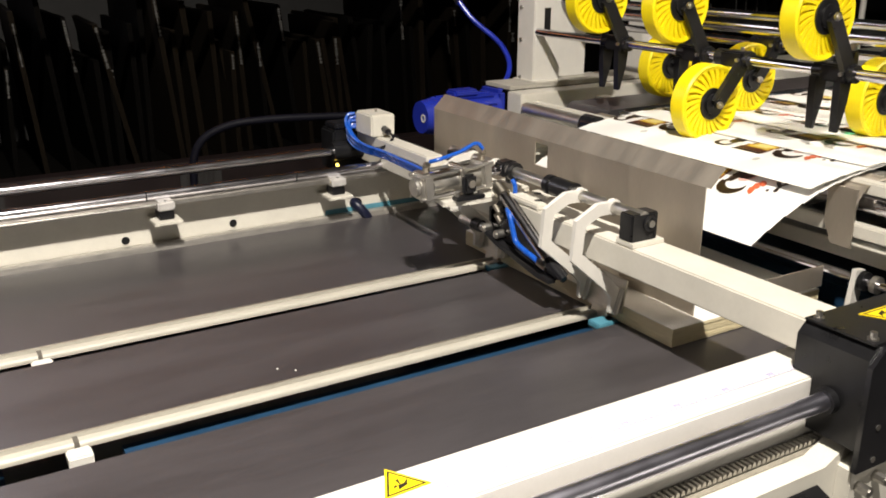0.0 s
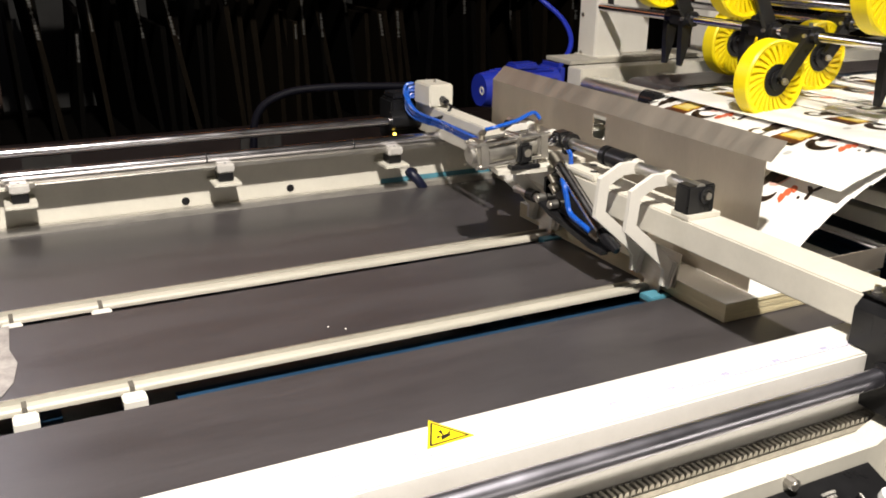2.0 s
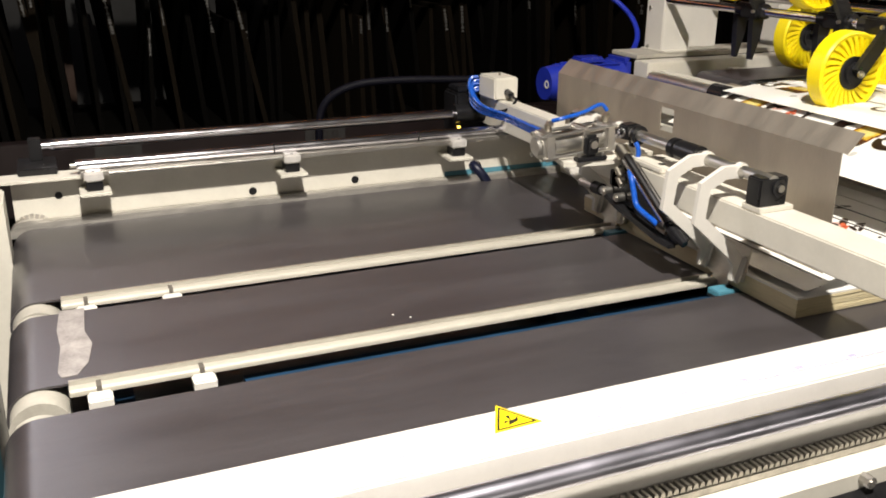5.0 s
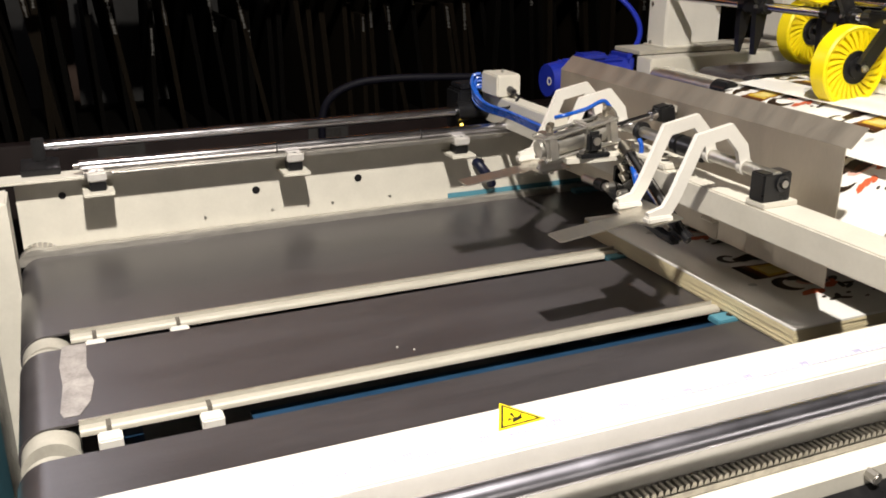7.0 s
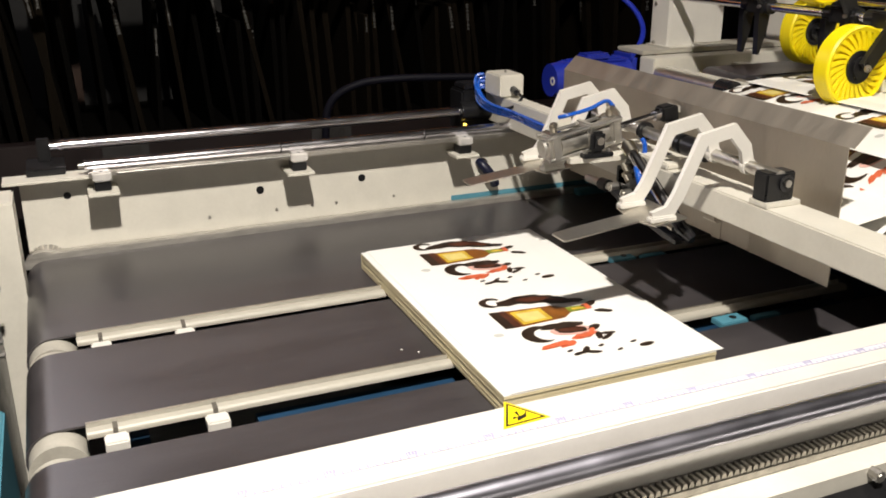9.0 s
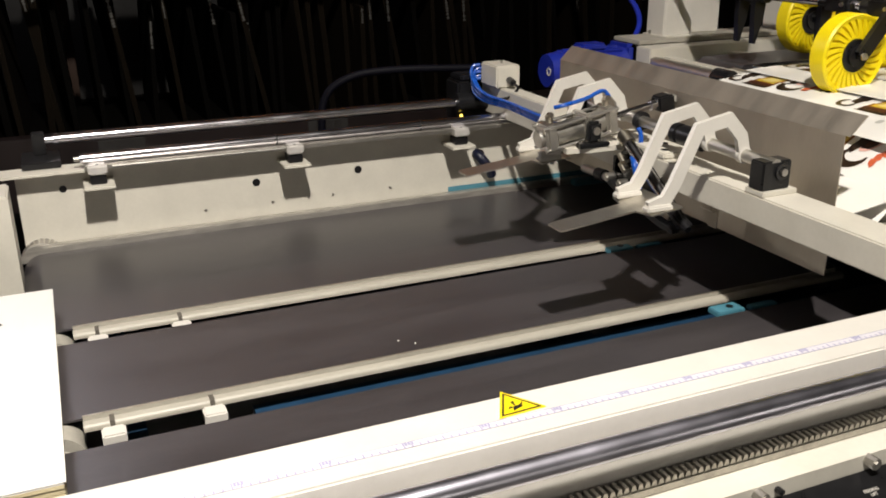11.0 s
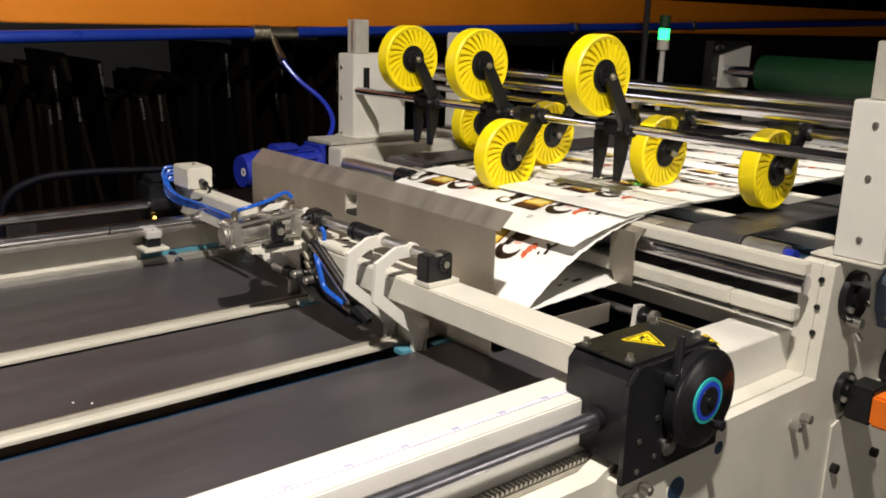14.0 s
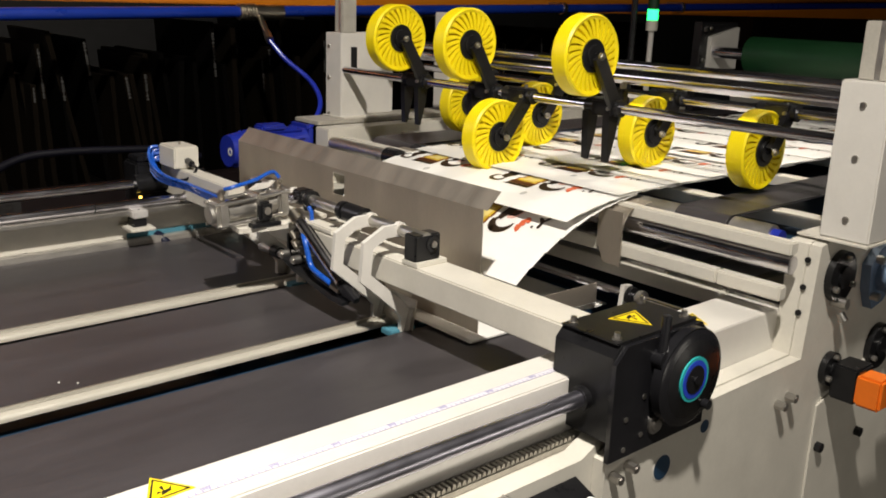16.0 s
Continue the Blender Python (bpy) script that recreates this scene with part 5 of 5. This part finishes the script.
    # leaves and specks
    for bx, by, ro in ((0.115, -0.140, 0.5), (0.126, -0.126, -0.2), (0.104, -0.128, 1.2), (0.030, -0.182, 0.2), (0.048, -0.174, 0.9), (0.056, -0.186, -0.4)):
        blob("dark", bx, by, 0.015, 0.005, 12, 0.15, ro)
    for bx, by in ((0.018, -0.166), (0.084, -0.168), (0.108, -0.196), (0.150, -0.176)):
        blob("dark", bx, by, 0.006, 0.0035, 9, 0.2, 0.3)
    blob("dark", 0.166, -0.196, 0.015, 0.007, 12, 0.1, 0.1)
    blob("grey", -0.074, -0.054, 0.010, 0.008, 8, 0.3)
    return out


SL, SW, SY = 0.440, 0.765, 0.725
INKS = {"dark": P_DARK, "amber": P_AMBER, "brown": P_BROWN, "green": P_GREEN, "gold": P_GOLD, "red": P_RED, "grey": P_GREY, "cream": P_CREAM, "pink": P_PINK}


def clip_poly(ps, x0, x1):
    for lim, sgn in ((x0, 1), (x1, -1)):
        res = []
        for i, p in enumerate(ps):
            q = ps[(i + 1) % len(ps)]
            a, b = (p[0] - lim) * sgn, (q[0] - lim) * sgn
            if a >= 0:
                res.append(p)
            if a * b < 0:
                f = a / (a - b)
                res.append((lim, p[1] + (q[1] - p[1]) * f))
        ps = res
        if len(ps) < 3:
            return []
    return ps


def print_faces(seed=3):
    """All inked outlines of one board; x from 0 at the leading edge, y about 0."""
    rnd = random.Random(seed)
    allp = {}
    for oy in (-0.115, 0.262):
        for ink, lst in art(0.155, oy, rnd).items():
            allp.setdefault(ink, []).extend(lst)
    return allp


PRINT = print_faces()
NSTRIP = 8
ORDER = ["grey", "amber", "green", "gold", "cream", "pink", "dark", "brown", "red"]


def strip_meshes():
    """The board cut across into rigid strips, each a white slab with its share of the print on top; pivot at the strip's leading edge."""
    res = []
    for k in range(NSTRIP):
        x0, x1 = SL * k / NSTRIP, SL * (k + 1) / NSTRIP
        bm = box(B(), 0, x1 - x0 + 0.0005, -SW / 2, SW / 2, -0.0006, 0.0)
        me = mesh_of("board_strip", bm, PAPER, False)
        inks = {}
        for n, ink in enumerate(ORDER):
            bi = B()
            for ps in PRINT[ink]:
                c = clip_poly(ps, x0, x1)
                if len(c) >= 3:
                    try:
                        bi.faces.new([bi.verts.new((p[0] - x0, p[1], 0.0004 + 0.0002 * n)) for p in c])
                    except ValueError:
                        pass
            if bi.faces:
                for f in bi.faces:
                    f.normal_update()
                    if f.normal.z < 0:
                        f.normal_flip()
                mi = bpy.data.meshes.new("print")
                bi.to_mesh(mi)
                mi.materials.append(INKS[ink])
                inks[ink] = mi
            bi.free()
        res.append((me, inks))
    return res


STRIPS = strip_meshes()


def pile(name, x0, z0, h, n, seed, label):
    """A squared pile of n printed boards, slightly uneven at the edges."""
    rnd = random.Random(seed)
    p = thing(name, label, "board pile", (x0, SY, z0))
    for i in range(n):
        a, b = h * i / n, h * (i + 1) / n - 0.00012
        dx, dy = rnd.gauss(0, 0.0004), rnd.gauss(0, 0.0007)
        part("board", box(B(), x0 + dx, x0 + SL + dx, SY - SW / 2 + dy, SY + SW / 2 + dy, z0 + a, z0 + b), PAPEREDGE if i < n - 1 else PAPER, p)
    for m, ink in enumerate(ORDER):
        bi = B()
        for ps in PRINT[ink]:
            try:
                f = bi.faces.new([bi.verts.new((x0 + q[0], SY + q[1], z0 + h + 0.0004 + 0.00025 * m)) for q in ps])
                f.normal_update()
                if f.normal.z < 0:
                    f.normal_flip()
            except ValueError:
                pass
        bmesh.ops.translate(bi, verts=bi.verts, vec=-LOC[p])
        me = bpy.data.meshes.new("print")
        bi.to_mesh(me)
        bi.free()
        me.materials.append(INKS[ink])
        ob = new("print", me)
        ob.parent = p
        ob["kind"] = "stuff"
    return p


PILE1 = pile("board_pile", 0.852, ZU + 0.001, 0.040, 22, 1, "neat pile of white printed boards on the belts")

SHEETS = []
PERIOD, LAST, PITCH = 2.61, 15.2, 0.185
for k in range(19):
    T = LAST + PERIOD * (k - 5)
    s = thing("printed_board", "white board with brown, gold and red print", "printed board", (0, 0, 0), "printed boards in delivery")
    st = []
    for me, inks in STRIPS:
        o = new("strip", me)
        o.parent = s
        for ink in inks:
            q = new("print", inks[ink])
            q.parent = o
            q["kind"] = "stuff"
        st.append(o)
    SHEETS.append((T, s, st))


# ---- what moves ----


def travel(tau):
    """How far past the conveyor's end a board's leading edge is, tau seconds before (below 0) it is let go: the feed goes step by step."""
    n = math.floor(-tau / PERIOD + 1e-9) if tau < 0 else 0
    u = tau + n * PERIOD
    ts = [-2.61, -2.41, -2.31, -2.21, -2.01, -1.81, -1.2, -0.6, 0.0]
    ss = [0.395, 0.412, 0.43, 0.46, 0.497, 0.52, 0.54, 0.557, 0.58]
    return float(np.interp(u, ts, ss)) - PITCH * n


def drape(s, lead=0.58):
    """Place and slope of a point that has gone s metres past the conveyor's end; before it the board lies flat."""
    X0, Z0, RAD = 1.50, 0.1765, 0.72 * max(1.0, 0.56 / max(lead, 0.2))
    if s <= 0:
        return X0 - s, Z0, 0.0
    a = min(s / RAD, 0.80)
    x, z = X0 - RAD * math.sin(a), Z0 - RAD * (1 - math.cos(a))
    if s / RAD > 0.80:
        x -= (s - 0.80 * RAD) * math.cos(a)
        z -= (s - 0.80 * RAD) * math.sin(a)
    return x, z, a


def table_z(t):
    ts = [0, 4.7, 5.2, 6.0, 6.8, 7.2, 7.6, 11.0, 11.25, 11.5, 12.0, 12.5, 13.0, 13.3, 14.0, 16]
    zs = [ZU, ZU, ZU, -0.160, -0.191, -0.198, ZD, ZD, -0.191, -0.173, -0.140, -0.118, -0.101, -0.095, -0.093, -0.094]
    return float(np.interp(t, ts, zs))


def pile_x(t):
    ts = [0, 6.6, 7.0, 7.4, 7.6, 8.0, 8.2, 8.4, 8.5, 8.7, 10.8, 11.0, 11.3, 12.2, 12.6, 16]
    xs = [0.852, 0.852, 0.845, 0.800, 0.765, 0.640, 0.560, 0.485, 0.445, 0.362, -0.790, -0.912, -1.11, -1.72, -1.80, -1.80]
    return float(np.interp(t, ts, xs))


def sheet_rows(T, idx):
    """Rows of each strip of one board that is let go at T seconds."""
    steps = [T - n * PERIOD + d for n in range(17) for d in (-2.41, -2.31, -2.21, -2.01, -1.81, -1.2, -0.6, 0.0)]
    times = {0.0, 16.0} | {round(s, 2) for s in steps} | {round(T + d, 2) for d in (0.08, 0.16, 0.24, 0.32, 0.6)}
    if T < 6:
        times |= {4.7, 5.2, 6.0, 6.6, 7.0, 7.4, 7.6, 8.0, 8.2, 8.5, 8.7, 10.8, 11.0, 11.3, 12.2, 12.6}
    elif T < 13.3:
        times |= {13.5, 14.0, 14.8, 15.1, 15.5}
    times = sorted(times)
    times = [t for t in times if 0 <= t <= 16]
    rows = [[] for _ in range(NSTRIP)]
    n_rest = idx * 0.0007
    for t in times:
        for k in range(NSTRIP):
            off = SL * k / NSTRIP
            if t <= T:
                s = travel(t - T) - off
                x, z, a = drape(s, s + off)
                z += 0.0085 * (1 - off / SL)
                rows[k].append((t, x, z, a))
            else:
                f = min(1.0, (t - T) / 0.30)
                x, z, a = drape(0.58 - off)
                tilt = 0.0
                if T < 6:
                    rx, rz = pile_x(t) + 0.004 * math.sin(idx * 2.3), table_z(t) + 0.0425 + n_rest
                elif T < 13.3:
                    d = float(np.interp(t, [13.5, 14.0, 14.8, 15.1, 15.5], [0, 0.35, 0.40, 0.55, 1.0]))
                    bow = (1 - d) * math.pi / 2 * off / SL
                    rx, rz = 0.955 - 0.06 * d + 0.006 * math.sin(idx * 1.7), (1 - d) * (0.042 + 0.040 * math.sin(bow)) + d * (table_z(t) + 0.004) + n_rest
                    tilt = (1 - d) * 0.040 * math.pi / 2 / SL * math.cos(bow)
                else:
                    rx, rz = 0.890 + 0.006 * math.sin(idx * 1.7), table_z(t) + 0.005 + n_rest
                e = f * f
                a = a * (1 - f) + tilt * f
                rows[k].append((t, x + (rx + off - x) * min(1, f * 1.1), z + (rz - z) * e, a))
    return rows


def motions():
    walk(table, [(0, Matrix.Translation(LOC[table])), *[(t, Matrix.Translation((0.4, 0.77, table_z(t)))) for t in (4.7, 5.2, 6.0, 6.8, 7.2, 7.6, 11.0, 11.25, 11.5, 12.0, 12.5, 13.0, 13.3, 14.0)], (16, Matrix.Translation((0.4, 0.77, table_z(16))))])
    times = (0, 4.7, 5.2, 6.0, 6.6, 7.0, 7.4, 7.6, 8.0, 8.2, 8.4, 8.5, 8.7, 9.5, 10.2, 10.8, 11.0, 11.3, 12.2, 12.6, 16)
    walk(PILE1, [(t, Matrix.Translation((pile_x(t), SY, table_z(t) + 0.001 if t < 11.0 else ZD + 0.001))) for t in times])
    swing = [(0, 74), (4.7, 74), (5.5, 74), (5.9, 0), (6.8, 0), (11.3, 0), (11.4, 14), (11.5, 48), (11.6, 68), (11.7, 74), (16, 74)]
    for g in GATES:
        walk(g, [(t, Matrix.Translation(LOC[g]) @ pose(0, 0, 0, 0, -a, 0)) for t, a in swing])
    walk(cyl_rod, [(t, Matrix.Translation(LOC[cyl_rod] - LOC[cylinder] + Vector((0.085 * (1 - a / 74), 0, 0)))) for t, a in swing])
    walk(cylinder, [(t, Matrix.Translation(LOC[cylinder]) @ pose(0, 0, 0, 0, -4 - 6 * (1 - a / 74), 0)) for t, a in swing])
    walk(tray, [(t, Matrix.Translation(LOC[tray] + Vector((dx, 0, 0)))) for t, dx in ((0, 0), (4.7, 0), (5.0, -0.05), (5.4, -0.40), (5.6, -0.42), (13.4, -0.42), (13.5, -0.38), (13.6, -0.30), (13.8, -0.13), (13.95, -0.02), (14.1, 0), (16, 0))])
    # the splice runs off round the end roller when the belts start
    rows = []
    for t in (0, 4.7, 5.2, 6.0, 6.8, 7.2, 7.4, 7.6, 7.8, 8.0, 8.2, 8.5, 16):
        s = min(0.36, max(0.0, 0.852 - pile_x(t)))
        zt = table_z(t)
        if s < 0.057:
            m = Matrix.Translation((-0.43 - s, 0.76, zt))
        else:
            a = min((s - 0.057) / 0.052, 2.9)
            m = Matrix.Translation((XL - RR * math.sin(a), 0.76, zt - RR + RR * math.cos(a))) @ pose(0, 0, 0, 0, -math.degrees(a), 0)
        rows.append((t, m))
    walk(splice, rows)
    for idx, (T, s, st) in enumerate(SHEETS):
        for o, rr in zip(st, sheet_rows(T, idx)):
            walk(o, [(t, Matrix.Translation((x, SY, z)) @ pose(0, 0, 0, 0, -math.degrees(a), 0)) for t, x, z, a in rr])
    for wh, turns, at in WHEELS:
        if turns:
            walk(wh, [(t * 0.2, Matrix.Translation(at) @ pose(0, 0, 0, 0, math.degrees((travel(t * 0.2 - 17.81) + 2.0) / 0.0985), 0)) for t in range(81)])


motions()
